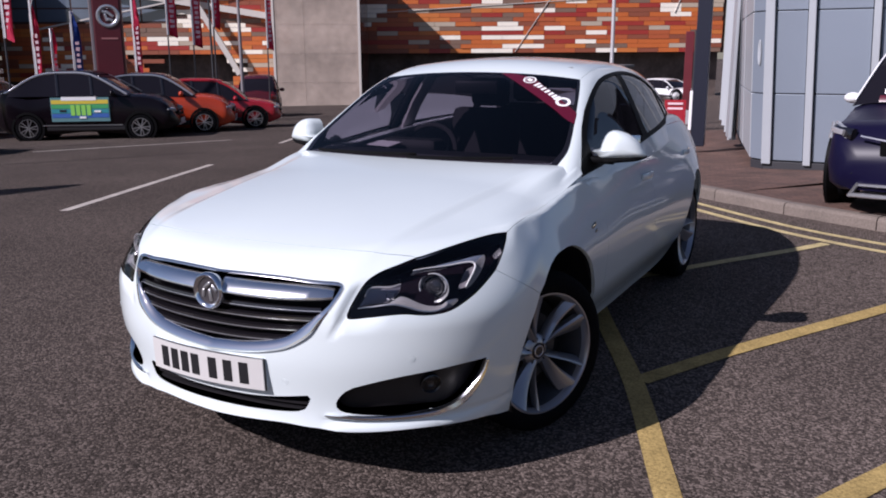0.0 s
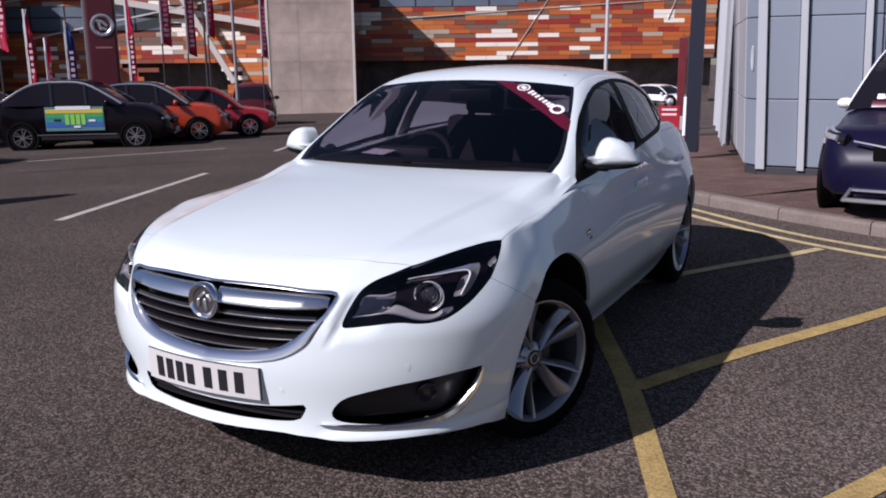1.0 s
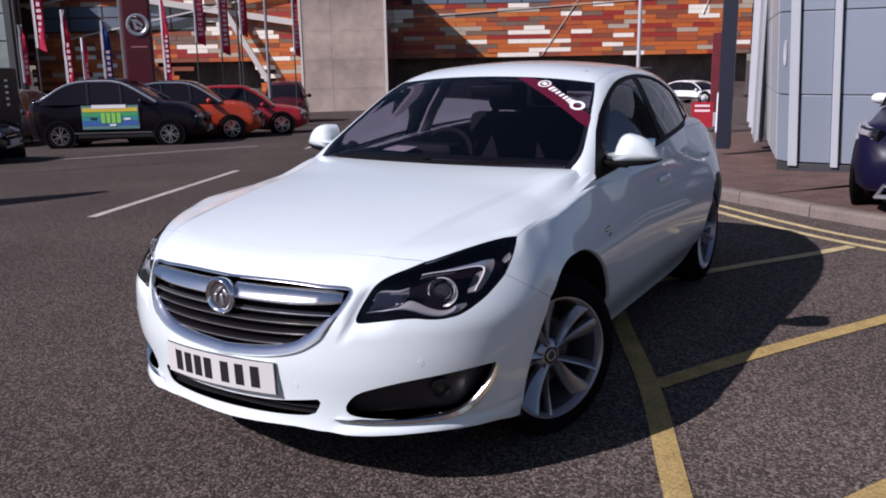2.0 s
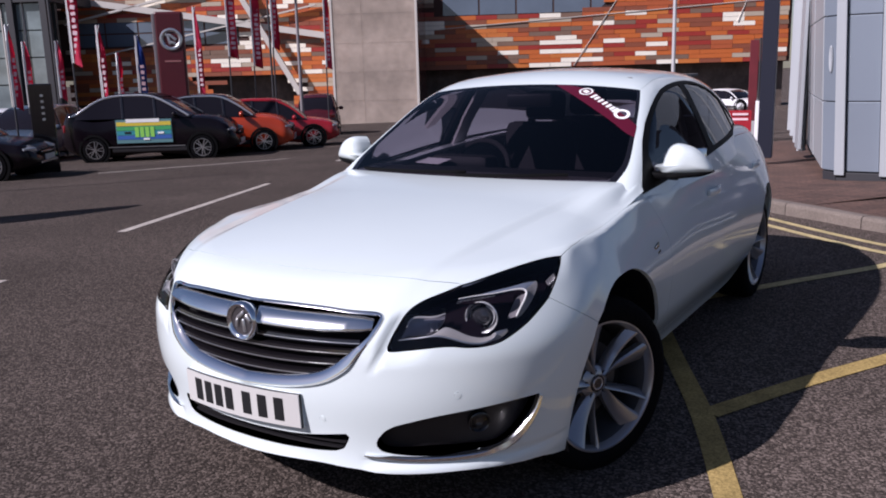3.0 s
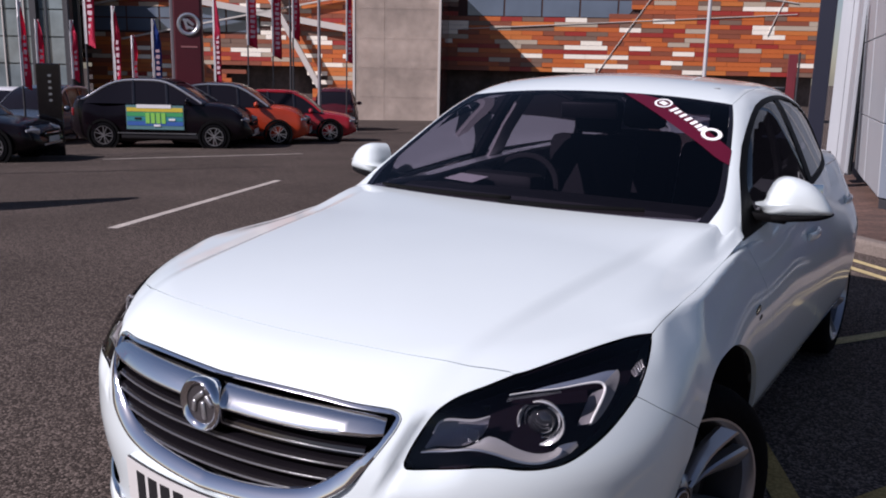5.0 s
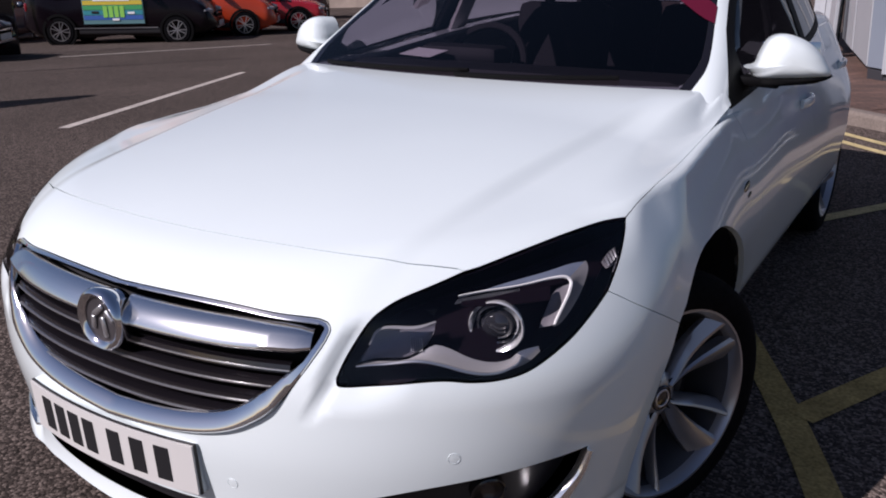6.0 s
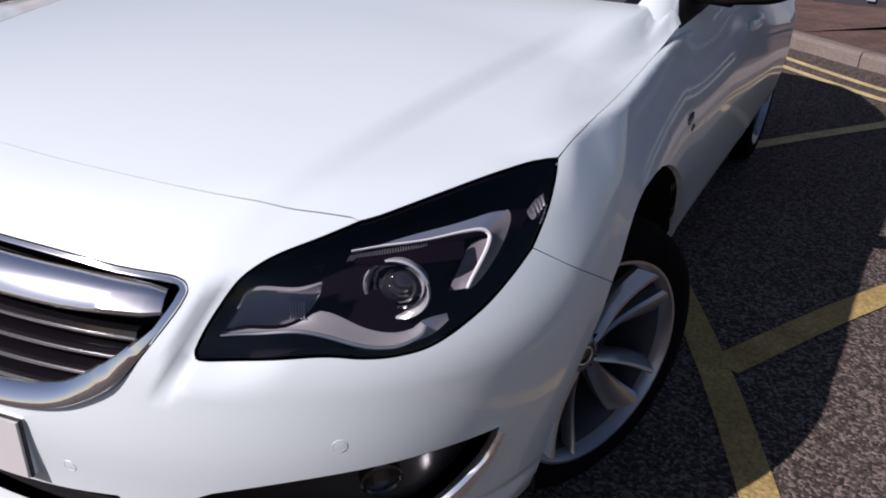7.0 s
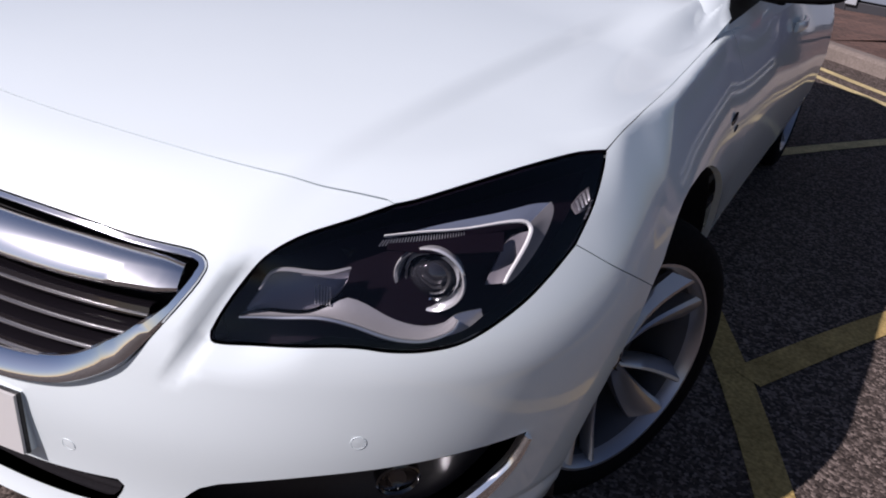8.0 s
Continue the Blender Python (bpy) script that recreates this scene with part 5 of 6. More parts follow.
slab("corner_fin", (0.455, 9.27), (0.565, 9.27), base + 0.02, 7.0, 0.12, ALU_LIGHT, showroom, "pale metal corner fin")
panels((0.575, 9.33), (0.935, 9.33), ALU)
slab("corner_fin", (0.945, 9.27), (1.03, 9.27), base + 0.02, 7.0, 0.10, ALU_LIGHT, showroom, "pale metal corner fin")
panels((1.04, 9.34), (1.64, 9.34), ALU)
slab("corner_fin", (1.65, 9.27), (1.73, 9.27), base + 0.02, 7.0, 0.10, ALU_LIGHT, showroom, "pale metal corner fin")
panels((1.74, 9.345), (1.83, 9.36), ALU)
slab("core_wall", (1.83, 9.42), (2.45, 15.0), base, 7.0, 0.3, PLINTH, showroom)
for k in range(4):
    panels((1.86 + 0.15 * k, 9.40 + 1.4 * k), (2.005 + 0.15 * k, 10.77 + 1.4 * k), ALU)
slab("plinth", (0.29, 9.50), (0.46, 9.30), base - 0.1, base + 0.05, 0.1, PLINTH, showroom)
slab("plinth", (0.46, 9.31), (1.83, 9.31), base - 0.1, base + 0.05, 0.1, PLINTH, showroom)
part("wall_emblem", lathe([(0, 0.0005), (0.008, 0.045), (0.012, 0.055), (0.0, 0.06)], 28, pose(0.385, 9.385, 1.50, 0, 0, -135) @ Matrix.Diagonal((1, 0.5, 2.7, 1))), ALU_LIGHT, showroom, "round pale emblem", 40)
# the cladded corner leans slightly outwards
lean = Matrix(((1, 0, -0.045, 0.045 * 0.9), (0, 1, 0, 0), (0, 0, 1, 0), (0, 0, 0, 1)))
for ob in showroom.children:
    ob.data.transform(lean)
post = part("entrance_post", add_box(bmesh.new(), (0.21, 0.21, 2.65), pose(-0.80, 11.55, 1.40, 0, 0, 8), 0.01), NAVY_STEEL, showroom, "navy steel entrance post")
part("post_lamp", add_box(bmesh.new(), (0.16, 0.14, 0.34), pose(-0.80, 11.55, 2.90, 0, 0, 8), 0.02), ALU_LIGHT, post, "pale lamp on the post")
# glazed front added past the cladded corner to darken the white car's reflections
slab("shop_glass", (1.95, 9.60), (3.4, 9.37), base + 0.3, 3.2, 0.06, WINDOW_DARK, showroom, "added dark glazing that shapes reflections on the white car")
slab("shop_base", (1.95, 9.58), (3.4, 9.35), base - 0.1, base + 0.29, 0.2, PLINTH, showroom)
for k in range(2):
    a = Vector((1.95, 9.60, 0)).lerp(Vector((3.4, 9.37, 0)), k)
    part("shop_mullion", add_box(bmesh.new(), (0.07, 0.16, 2.9), pose(a.x, a.y, 1.85, 0, 0, -9)), NAVY_STEEL, showroom)
# upper panels of the added front, likewise there for reflections
for z0, z1 in ((3.22, 4.6), (4.62, 6.0)):
    slab("cladding_panel", (1.956, 9.55), (3.394, 9.32), z0, z1, 0.2, ALU, showroom)
slab("door_glass", (-1.5, 17.5), (-0.50, 13.0), base, 6.5, 0.03, WINDOW_DARK, showroom, "dark glazed entrance")
for k in range(4):
    a = Vector((-1.5, 17.5, 0)).lerp(Vector((-0.5, 13.0, 0)), k / 3.0)
    part("door_mullion", add_box(bmesh.new(), (0.10, 0.12, 6.5), pose(a.x - 0.04, a.y, 3.3, 0, 0, -12)), ALU_LIGHT, showroom)
slab("door_panel", (-0.66, 13.1), (-0.52, 12.6), base, 3.0, 0.05, ALU_LIGHT, showroom)

# ---- long building with coloured cladding, far off ----
hall = thing("cladded_hall", "large hall clad in orange, red and cream panels", "building", kind="structure", m=pose(-27.0, 50.8, 0, 0, 0, 28.95))


def mixed(name, source):
    """One of the cladding's colours for each piece."""
    m = bpy.data.materials.new(name)
    m.use_nodes = True
    n, link = m.node_tree.nodes, m.node_tree.links.new
    b = n["Principled BSDF"]
    b.inputs["Roughness"].default_value = 0.45
    src = n.new("ShaderNodeObjectInfo").outputs["Random"] if source == "object" else n.new("ShaderNodeNewGeometry").outputs["Random Per Island"]
    ramp = n.new("ShaderNodeValToRGB")
    ramp.color_ramp.interpolation = "CONSTANT"
    stops = [(0.0, (0.52, 0.13, 0.03)), (0.20, (0.42, 0.10, 0.035)), (0.36, (0.25, 0.075, 0.04)), (0.50, (0.32, 0.035, 0.025)), (0.60, (0.20, 0.125, 0.09)), (0.69, (0.46, 0.38, 0.29)), (0.80, (0.90, 0.84, 0.72)), (0.90, (0.55, 0.17, 0.04))]
    e = ramp.color_ramp.elements
    e[0].position, e[0].color = 0.0, (*stops[0][1], 1)
    e[1].position, e[1].color = stops[1][0], (*stops[1][1], 1)
    for pos, c in stops[2:]:
        e.new(pos).color = (*c, 1)
    link(src, ramp.inputs[0])
    co = n.new("ShaderNodeTexCoord").outputs["Object"]
    t = n.new("ShaderNodeTexNoise")
    t.inputs["Scale"].default_value = 0.8
    link(co, t.inputs["Vector"])
    r = n.new("ShaderNodeMapRange")
    r.inputs["To Min"].default_value, r.inputs["To Max"].default_value = 0.85, 1.15
    link(t.outputs["Fac"], r.inputs["Value"])
    mul = n.new("ShaderNodeVectorMath")
    mul.operation = "SCALE"
    link(ramp.outputs[0], mul.inputs[0])
    link(r.outputs[0], mul.inputs["Scale"])
    link(mul.outputs[0], b.inputs["Base Color"])
    return m


CLAD_ONE, CLAD_MANY = mixed("cladding_pieces", "object"), mixed("cladding_joined", "island")
HALL_WALL = material("hall_backing", (0.06, 0.03, 0.025), 0.9)
BEAM = material("pale_beam", (0.55, 0.52, 0.48), 0.5)
part("back_wall", add_box(bmesh.new(), (51.0, 0.5, 12.0), pose(-5.7, 0.40, 7.5)), HALL_WALL, hall)
part("undercroft_wall", add_box(bmesh.new(), (51.0, 0.4, 6.0), pose(-5.7, 1.6, -1.4)), material("undercroft", (0.10, 0.075, 0.065), 0.8, spread=0.4, spread_scale=0.9, grain=0.2, scale=4), hall, "dark recessed ground floor")
bands = [(-3.8, 8.9, 5.15, 7.55), (-30.2, -22.0, 7.1, 8.6), (-30.2, -18.2, 3.75, 5.6)]


def in_band(x0, x1, z):
    slant = 7.1 + 0.75 * (z + 0.15 - 5.15)
    return any(x1 > a + 0.05 and x0 < b - 0.05 and z + 0.15 > c and z + 0.15 < d and (a < -5 or (x0 + x1) / 2 < slant) for a, b, c, d in bands)


rng = random.Random(5)
ROW, COL = 0.30, 1.45
unit_box = {}
joined_v, joined_f, single = [], [], 0
for r in range(-8, 38):
    z = 1.55 + r * ROW
    x = -31.2 + rng.choice((0, 0.5, 1)) * COL * 0.5
    while x < 19.2:
        w = COL * rng.choice((1, 1, 1, 1, 1, 2))
        w = min(w, 19.6 - x)
        low = z < 1.6 and x < -6
        if not in_band(x, x + w, z) and w > 0.3 and (r >= 0 or (x + w < -10.5 and not -20.5 < x + w / 2 < -14.3 and z > (-0.3 if x < -20 else -1))):
            depth = 0.07 + 0.03 * rng.random()
            if 1.0 < x < 19.3 and r < 27 and single < 298:
                k = round(w, 2)
                if k not in unit_box:
                    me = bpy.data.meshes.new("cladding_panel")
                    bm = add_box(bmesh.new(), (w - 0.02, 0.08, ROW - 0.018))
                    bm.to_mesh(me)
                    bm.free()
                    me.materials.append(CLAD_ONE)
                    unit_box[k] = me
                ob = new("cladding_panel", unit_box[k])
                ob.parent, ob.location = hall, (x + w / 2, -depth + 0.15, z + ROW / 2)
                single += 1
            else:
                b0 = len(joined_v)
                for dz in (0.009, ROW - 0.009):
                    for dx, dy in ((0.01, 0.2), (w - 0.01, 0.2), (w - 0.01, 0.15 - depth), (0.01, 0.15 - depth)):
                        joined_v.append((x + dx, dy, z + dz))
                joined_f += [tuple(b0 + i for i in q) for q in ((0, 1, 2, 3), (7, 6, 5, 4), (3, 2, 6, 7), (0, 4, 5, 1), (2, 1, 5, 6), (3, 7, 4, 0))]
        x += w
tagged(mesh_object("cladding_panels", joined_v, joined_f, CLAD_MANY, hall), kind="stuff")
for a, b, c, d in bands:
    n = max(1, round((b - a) / 2.35))
    w = (b - a) / n
    for i in range(n):
        for j in range(2):
            x0, x1 = a + i * w + 0.06, a + (i + 1) * w - 0.06
            z0, z1 = c + j * (d - c) / 2 + 0.05, c + (j + 1) * (d - c) / 2 - 0.05
            bm = bmesh.new()
            lowcut, cut = ((1.95, 1.0), (0.95, 0.05))[j] if (i == n - 1 and a > -5) else (0.0, 0.0)
            quad = [(x0, z0), (x1 - lowcut, z0), (x1 - cut, z1), (x0, z1)]
            vs = [bm.verts.new((x, 0.12, z)) for x, z in quad] + [bm.verts.new((x, 0.16, z)) for x, z in quad]
            bm.faces.new(vs[:4])
            bm.faces.new(vs[4:])
            for k in range(4):
                bm.faces.new((vs[k], vs[(k + 1) % 4], vs[4 + (k + 1) % 4], vs[4 + k]))
            part("window_pane", bm, WINDOW_SKY, hall)


def beam(x0, z0, x1, z1, w, y=-0.25, d=0.3):
    a, b = Vector((x0, y, z0)), Vector((x1, y, z1))
    m = Matrix.Translation((a + b) / 2) @ pose(0, 0, 0, 0, -math.degrees(math.atan2(z1 - z0, x1 - x0)), 0)
    part("diagonal_beam", add_box(bmesh.new(), ((b - a).length, d, w), m), BEAM, hall, "pale diagonal steel beam")


beam(-29.5, 7.0, -11.8, 4.1, 0.42)
beam(-30.5, 5.4, -12.5, 9.2, 0.14)
beam(-18.5, 8.5, -13.8, 0.2, 0.36, -0.9)
beam(-28, 3.2, -12.5, 6.2, 0.10)
beam(9.9, 8.6, 5.2, 1.6, 0.04, 0.0, 0.06)
beam(-4.0, 9.2, 18.0, 6.3, 0.06, 0.0, 0.07)
beam(-4.0, 4.3, 18.0, 5.6, 0.045, 0.0, 0.06)
beam(18.0, 8.8, 16.2, 4.2, 0.04, 0.0, 0.06)

# translucent stair tower before it
MESH_SKIN = material("woven_skin", (0.47, 0.385, 0.325), 0.6, grain=0.10, scale=2.2, spread=0.24, spread_scale=0.5)
MESH_SKIN.node_tree.nodes["Principled BSDF"].inputs["Alpha"].default_value = 0.62
tower = thing("stair_tower", "stair tower wrapped in pale translucent panels", "building", kind="structure", m=pose(-27.0, 50.8, 0, 0, 0, 28.95))
for i in range(2):
    for j in range(5):
        w0, w1 = (-10.35, -8.5, -5.1)[i], (-10.35, -8.5, -5.1)[i + 1]
        part("skin_panel", add_box(bmesh.new(), (w1 - w0 - 0.01, 0.08, 1.775), pose((w0 + w1) / 2, -6.0, -1.1 + 1.78 * j)), MESH_SKIN, tower)
for j in range(5):
    part("tower_floor", add_box(bmesh.new(), (5.1, 5.4, 0.25), pose(-7.7, -3.1, -1.9 + 1.9 * j)), BEAM, tower)
for x, y in ((-9.2, -4.6), (-7.4, -3.4), (-6.2, -4.8)):
    part("tower_column", add_box(bmesh.new(), (0.25, 0.25, 9.0), pose(x, y, 2.4)), BEAM, tower)
part("tower_core", add_box(bmesh.new(), (5.1, 0.2, 9.0), pose(-7.7, -0.6, 2.4)), KERB, tower)
for x in (-10.40, -5.06):
    part("tower_post", add_box(bmesh.new(), (0.14, 0.16, 9.2), pose(x, -6.0, 2.5)), BEAM, tower)
part("tower_top", add_box(bmesh.new(), (5.5, 6.2, 0.5), pose(-7.7, -3.0, 7.0)), BEAM, tower)
part("tower_side", add_box(bmesh.new(), (0.12, 5.8, 9.0), pose(-5.05, -3.0, 2.4)), material("tower_glass", (0.10, 0.035, 0.03), 0.15, coat=0.2), tower, "dark red glazed side of the tower")
part("tower_side", add_box(bmesh.new(), (0.12, 5.8, 9.0), pose(-10.35, -3.0, 2.4)), MESH_SKIN, tower)
part("tower_base", add_box(bmesh.new(), (5.6, 6.4, 0.8), pose(-7.7, -3.0, -2.2)), KERB, tower)

# glass block at the hall's end
glazed = thing("glass_block", "tall glass building with slim steel mullions", "building", kind="structure", m=pose(-27.0, 50.8, 0, 0, 0, 28.95))
part("core", add_box(bmesh.new(), (36, 0.3, 9.2), pose(-46.6, -5.0, 2.4)), material("glass_core", (0.05, 0.06, 0.06), 0.6, spread=0.4, spread_scale=0.4), glazed)
for i in range(22):
    for j in range(5):
        part("window_pane", add_box(bmesh.new(), (1.38, 0.04, 1.62), pose(-29.5 - 1.45 * i, -6.0, -1.2 + 1.7 * j)), material("pale_glass", (0.17, 0.21, 0.22), 0.05, coat=1.0, spread=0.4, spread_scale=0.5) if (i, j) == (0, 0) else bpy.data.materials["pale_glass"], glazed)
for i in range(23):
    part("mullion", add_box(bmesh.new(), (0.07, 0.16, 9.0), pose(-28.78 - 1.45 * i, -6.05, 2.2)), BEAM, glazed)
for x in (-28.7, -30.9):
    part("end_column", add_box(bmesh.new(), (0.42, 0.5, 9.4), pose(x, -6.2, 2.4)), PLINTH, glazed)
part("roof_slab", add_box(bmesh.new(), (36, 6.0, 0.75), pose(-46.4, -3.4, 6.85)), PLINTH, glazed, "dark flat roof edge")

# ---- row of parked cars ----
TYRE_FAR = RUBBER
def car_colour(name, c, rough=0.25):
    return material(name, c, rough, coat=0.2)


def simple_car(label, paint, m, L=4.3, W=1.80, H=1.60, nose=0.70, chrome=True, group="row of parked cars", blunt=0.0, roof_paint=None, mirror_paint=None, sweep=0.0, belt=1.0, line_paint=None, plate=True):
    """Parked car; y runs to its front. Hull, glasshouse, roof, lamps, wheels."""
    c = thing("parked_car", label, "car", group, m=m)
    tall = H / 1.6
    top = spline((-0.5, -0.47, -0.40, -0.1, 0.14, 0.26, 0.40, 0.47, 0.5), tuple(np.array((0.62, 0.93 * belt, 1.02 * belt, 0.99 * belt, 0.97 * belt, 0.95 * belt, 0.86 * belt, nose, 0.50)) * tall))
    low = spline((-0.5, -0.44, 0.0, 0.44, 0.5), (0.40, 0.26, 0.22, 0.24 - 0.04 * blunt, 0.34 - 0.10 * blunt))
    wide = spline((-0.5, -0.46, -0.3, 0.25, 0.42, 0.48, 0.5), tuple(np.array((0.70, 0.88, 0.99, 1.0, 0.93 + 0.01 * blunt, 0.80 + 0.05 * blunt, 0.62 + 0.12 * blunt)) * W / 2))
    bm = bmesh.new()
    rings = []
    for t in np.concatenate([np.linspace(-0.5, -0.40, 5), np.linspace(-0.36, 0.36, 13), np.linspace(0.40, 0.5, 6)]):
        a, b, w = float(low(t)), float(top(t)), float(wide(t))
        prof = [(0, a), (0.86, a), (0.965, a + 0.12 * (b - a)), (1.0, a + 0.45 * (b - a)), (0.985, a + 0.66 * (b - a)), (0.975, a + 0.80 * (b - a)), (0.93, a + 0.95 * (b - a)), (0.80, b), (0, b + 0.025)]
        prof = prof + [(-x, z) for x, z in prof[-2:0:-1]]
        rings.append([bm.verts.new((x * w, t * L, z)) for x, z in prof])
    k = len(rings[0])
    for a, b in zip(rings, rings[1:]):
        for j in range(k):
            bm.faces.new((a[j], a[(j + 1) % k], b[(j + 1) % k], b[j]))
    bm.faces.new(rings[0])
    bm.faces.new(rings[-1])
    part("hull", bm, paint, c, "", 50)
    roof = spline((-0.46, -0.40, -0.30, -0.08, 0.04, 0.14, 0.25), tuple(np.array((0.99 * belt, 1.26 - 0.10 * sweep, 1.52 - 0.09 * sweep, 1.60, 1.56, 1.36, 0.97 * belt)) * tall))

    def house(t0, t1, f, name, mat, n=14):
        bm = bmesh.new()
        rings = []
        for t in np.linspace(t0, t1, n):
            z, zb, w = float(roof(t)), 0.93 * tall * belt, float(wide(min(t, 0.2))) * 0.95
            rings.append([bm.verts.new((x * 1.0, t * L, zz)) for x, zz in f(w, zb, z)])
        k = len(rings[0])
        for a, b in zip(rings, rings[1:]):
            for j in range(k - 1):
                bm.faces.new((a[j], a[j + 1], b[j + 1], b[j]))
        return part(name, bm, mat, c, "", 50)

    def narrow(w, zb, z):
        return w - 0.36 * max(0.0, z - zb) * 0.9

    house(-0.455, 0.25, lambda w, zb, z: [(-w, zb), (-narrow(w, zb, z), z - 0.03), (-narrow(w, zb, z) * 0.8, z), (0, z + 0.012), (narrow(w, zb, z) * 0.8, z), (narrow(w, zb, z), z - 0.03), (w, zb)], "glasshouse", WINDOW_DARK, 20)
    house(-0.33, 0.075, lambda w, zb, z: [(-narrow(w, zb, z) - 0.012, z - 0.06), (-narrow(w, zb, z) * 0.8, z + 0.012), (0, z + 0.022), (narrow(w, zb, z) * 0.8, z + 0.012), (narrow(w, zb, z) + 0.012, z - 0.06)], "roof", roof_paint or paint)
    for s in (1, -1):
        line = []
        for t in np.linspace(-0.43, 0.24, 18):
            z, w = float(roof(t)), float(wide(min(t, 0.2))) * 0.95
            line.append((s * (narrow(w, 0.93 * tall * belt, z) + 0.012), t * L, z - 0.035))
        part("window_line", add_strip(bmesh.new(), line, [(s, 0, 0)] * len(line), 0.05, 0.02), line_paint or (SATIN if chrome else paint), c, "", 50)
        for t in (-0.13, 0.055):
            z, w = float(roof(t)), float(wide(t)) * 0.95
            part("pillar", add_strip(bmesh.new(), [(s * (w + 0.004), t * L, 0.93 * tall * belt), (s * (narrow(w, 0.93 * tall * belt, z) + 0.008), (t - 0.012) * L, z - 0.03)], [(s, 0, 0)] * 2, 0.07, 0.02), GLOSS_BLACK, c)
        part("cladding_strip", add_strip(bmesh.new(), [(s * (W / 2 - 0.01), y, 0.33) for y in (-L * 0.2, 0, L * 0.22)], [(s, 0, 0)] * 3, 0.13, 0.03), BLACK_PLASTIC, c)
        bm = bmesh.new()
        bmesh.ops.create_uvsphere(bm, u_segments=12, v_segments=8, radius=1.0, matrix=pose(s * (W / 2 + 0.08 - 0.05 * blunt), L * 0.17, 1.0 * tall * belt) @ Matrix.Diagonal((0.11 - 0.02 * blunt, 0.07, 0.08 - 0.025 * blunt, 1)))
        part("door_mirror", bm, mirror_paint or paint, c, "", 60)
        if not blunt:
            part("headlight", add_box(bmesh.new(), (0.34 - 0.04 * blunt, 0.22 - 0.08 * blunt, 0.12 - 0.03 * blunt), pose(s * W * (0.335 + 0.055 * blunt), L * (0.452 + 0.018 * blunt), (0.70 - 0.02 * blunt) * tall, -20 + 14 * blunt, 0, -28 * s), 0.03), LENS_FAR, c, "", 40)
        part("tail_light", add_box(bmesh.new(), (0.26, 0.12, 0.20), pose(s * W * 0.36, -L * 0.472, 0.82 * tall, 0, 0, 25 * s), 0.03), RED_LENS, c, "", 40)
        for y in (-L * 0.30, L * 0.305):
            wheel = new("wheel")
            wheel.parent, wheel.matrix_local = c, pose(s * (W / 2 - 0.10), y, 0.335, 20 * y, 0, 0 if s > 0 else 180)
            part("tyre", lathe([(-0.1, 0.22), (-0.1, 0.31), (-0.07, 0.335), (0.07, 0.335), (0.10, 0.31), (0.105, 0.24), (0.08, 0.225)], 28), TYRE_FAR, wheel, "", 40)
            part("arch", lathe([(0.0, 0.33), (0.085, 0.405), (0.115, 0.40), (0.115, 0.345)], 28), SEAL, wheel, "", 40)
            bm = lathe([(0.085, 0.230), (0.10, 0.228), (0.10, 0.218), (0.05, 0.213)], 28)
            for q in range(10):
                a = radians(36 * q + (8 if q % 2 else 20))
                add_box(bm, (0.03, 0.20, 0.017), pose(0.085, 0, 0, math.degrees(a)) @ pose(0, 0.11, 0))
            part("rim", bm, SATIN, wheel, "", 30)
            # black disc in place of the shade behind this rim
            part("rim_shade", lathe([(0.05, 0.0005), (0.05, 0.22)], 24), HOLLOW_SHADE, wheel)
    part("grille", add_box(bmesh.new(), (W * 0.42, 0.06, 0.16), pose(0, L * 0.492, 0.60 * tall, -8), 0.02), SEAL, c)
    if not blunt:
        part("grille_bar", add_box(bmesh.new(), (W * 0.44, 0.03, 0.025), pose(0, L * 0.503, 0.63 * tall), 0.006), CHROME, c)
    if not blunt:
        part("lower_trim", add_box(bmesh.new(), (W * (0.5 + 0.2 * blunt), 0.05 + 0.03 * blunt, 0.04 + 0.02 * blunt), pose(0, L * 0.499, 0.36), 0.01), SATIN, c)
    if plate:
        part("number_plate", add_box(bmesh.new(), (0.5, 0.02, 0.11), pose(0, L * 0.505, 0.45)), PLATE, c)
    return c


LENS_FAR = material("lamp_far", (0.35, 0.36, 0.38), 0.1, 0.4, coat=1.0)
RED_LENS = material("tail_red", (0.25, 0.01, 0.012), 0.15, coat=1.0)
BLACK_PAINT, RED_PAINT, ORANGE_PAINT = material("black_car_paint", (0.005, 0.003, 0.005), 0.2, ior=1.33), car_colour("red_car_paint", (0.30, 0.012, 0.02)), car_colour("orange_car_paint", (0.40, 0.042, 0.012))
NAVY_PAINT, BLUE_PAINT, MAROON_PAINT, WHITE_FAR = material("navy_car_paint", (0.006, 0.005, 0.022), 0.34, ior=1.22), car_colour("slate_car_paint", (0.05, 0.07, 0.10)), car_colour("maroon_car_paint", (0.06, 0.008, 0.012)), car_colour("white_car_paint", (0.75, 0.75, 0.76))


def parked(x, y, heading):
    """Pose on the ground; heading: where its front points, degrees from +x."""
    return pose(x, y, ground_z(x, y), 0, 0, heading - 90)


HEAD = 36.0
black_suv = simple_car("black crossover car with a price board on its doors, parked", BLACK_PAINT, parked(-16.88, 13.32, HEAD), 4.55, 1.82, 1.74, sweep=1.0, belt=1.11)
simple_car("orange crossover car with black roof, parked in the row", ORANGE_PAINT, parked(-17.0, 15.75, HEAD + 3), 4.25, 1.80, 1.68, roof_paint=GLOSS_BLACK, sweep=0.6, belt=1.08)
simple_car("red hatchback car parked at the end of the row", RED_PAINT, parked(-17.05, 18.0, HEAD + 4), 4.1, 1.75, 1.52, chrome=False)
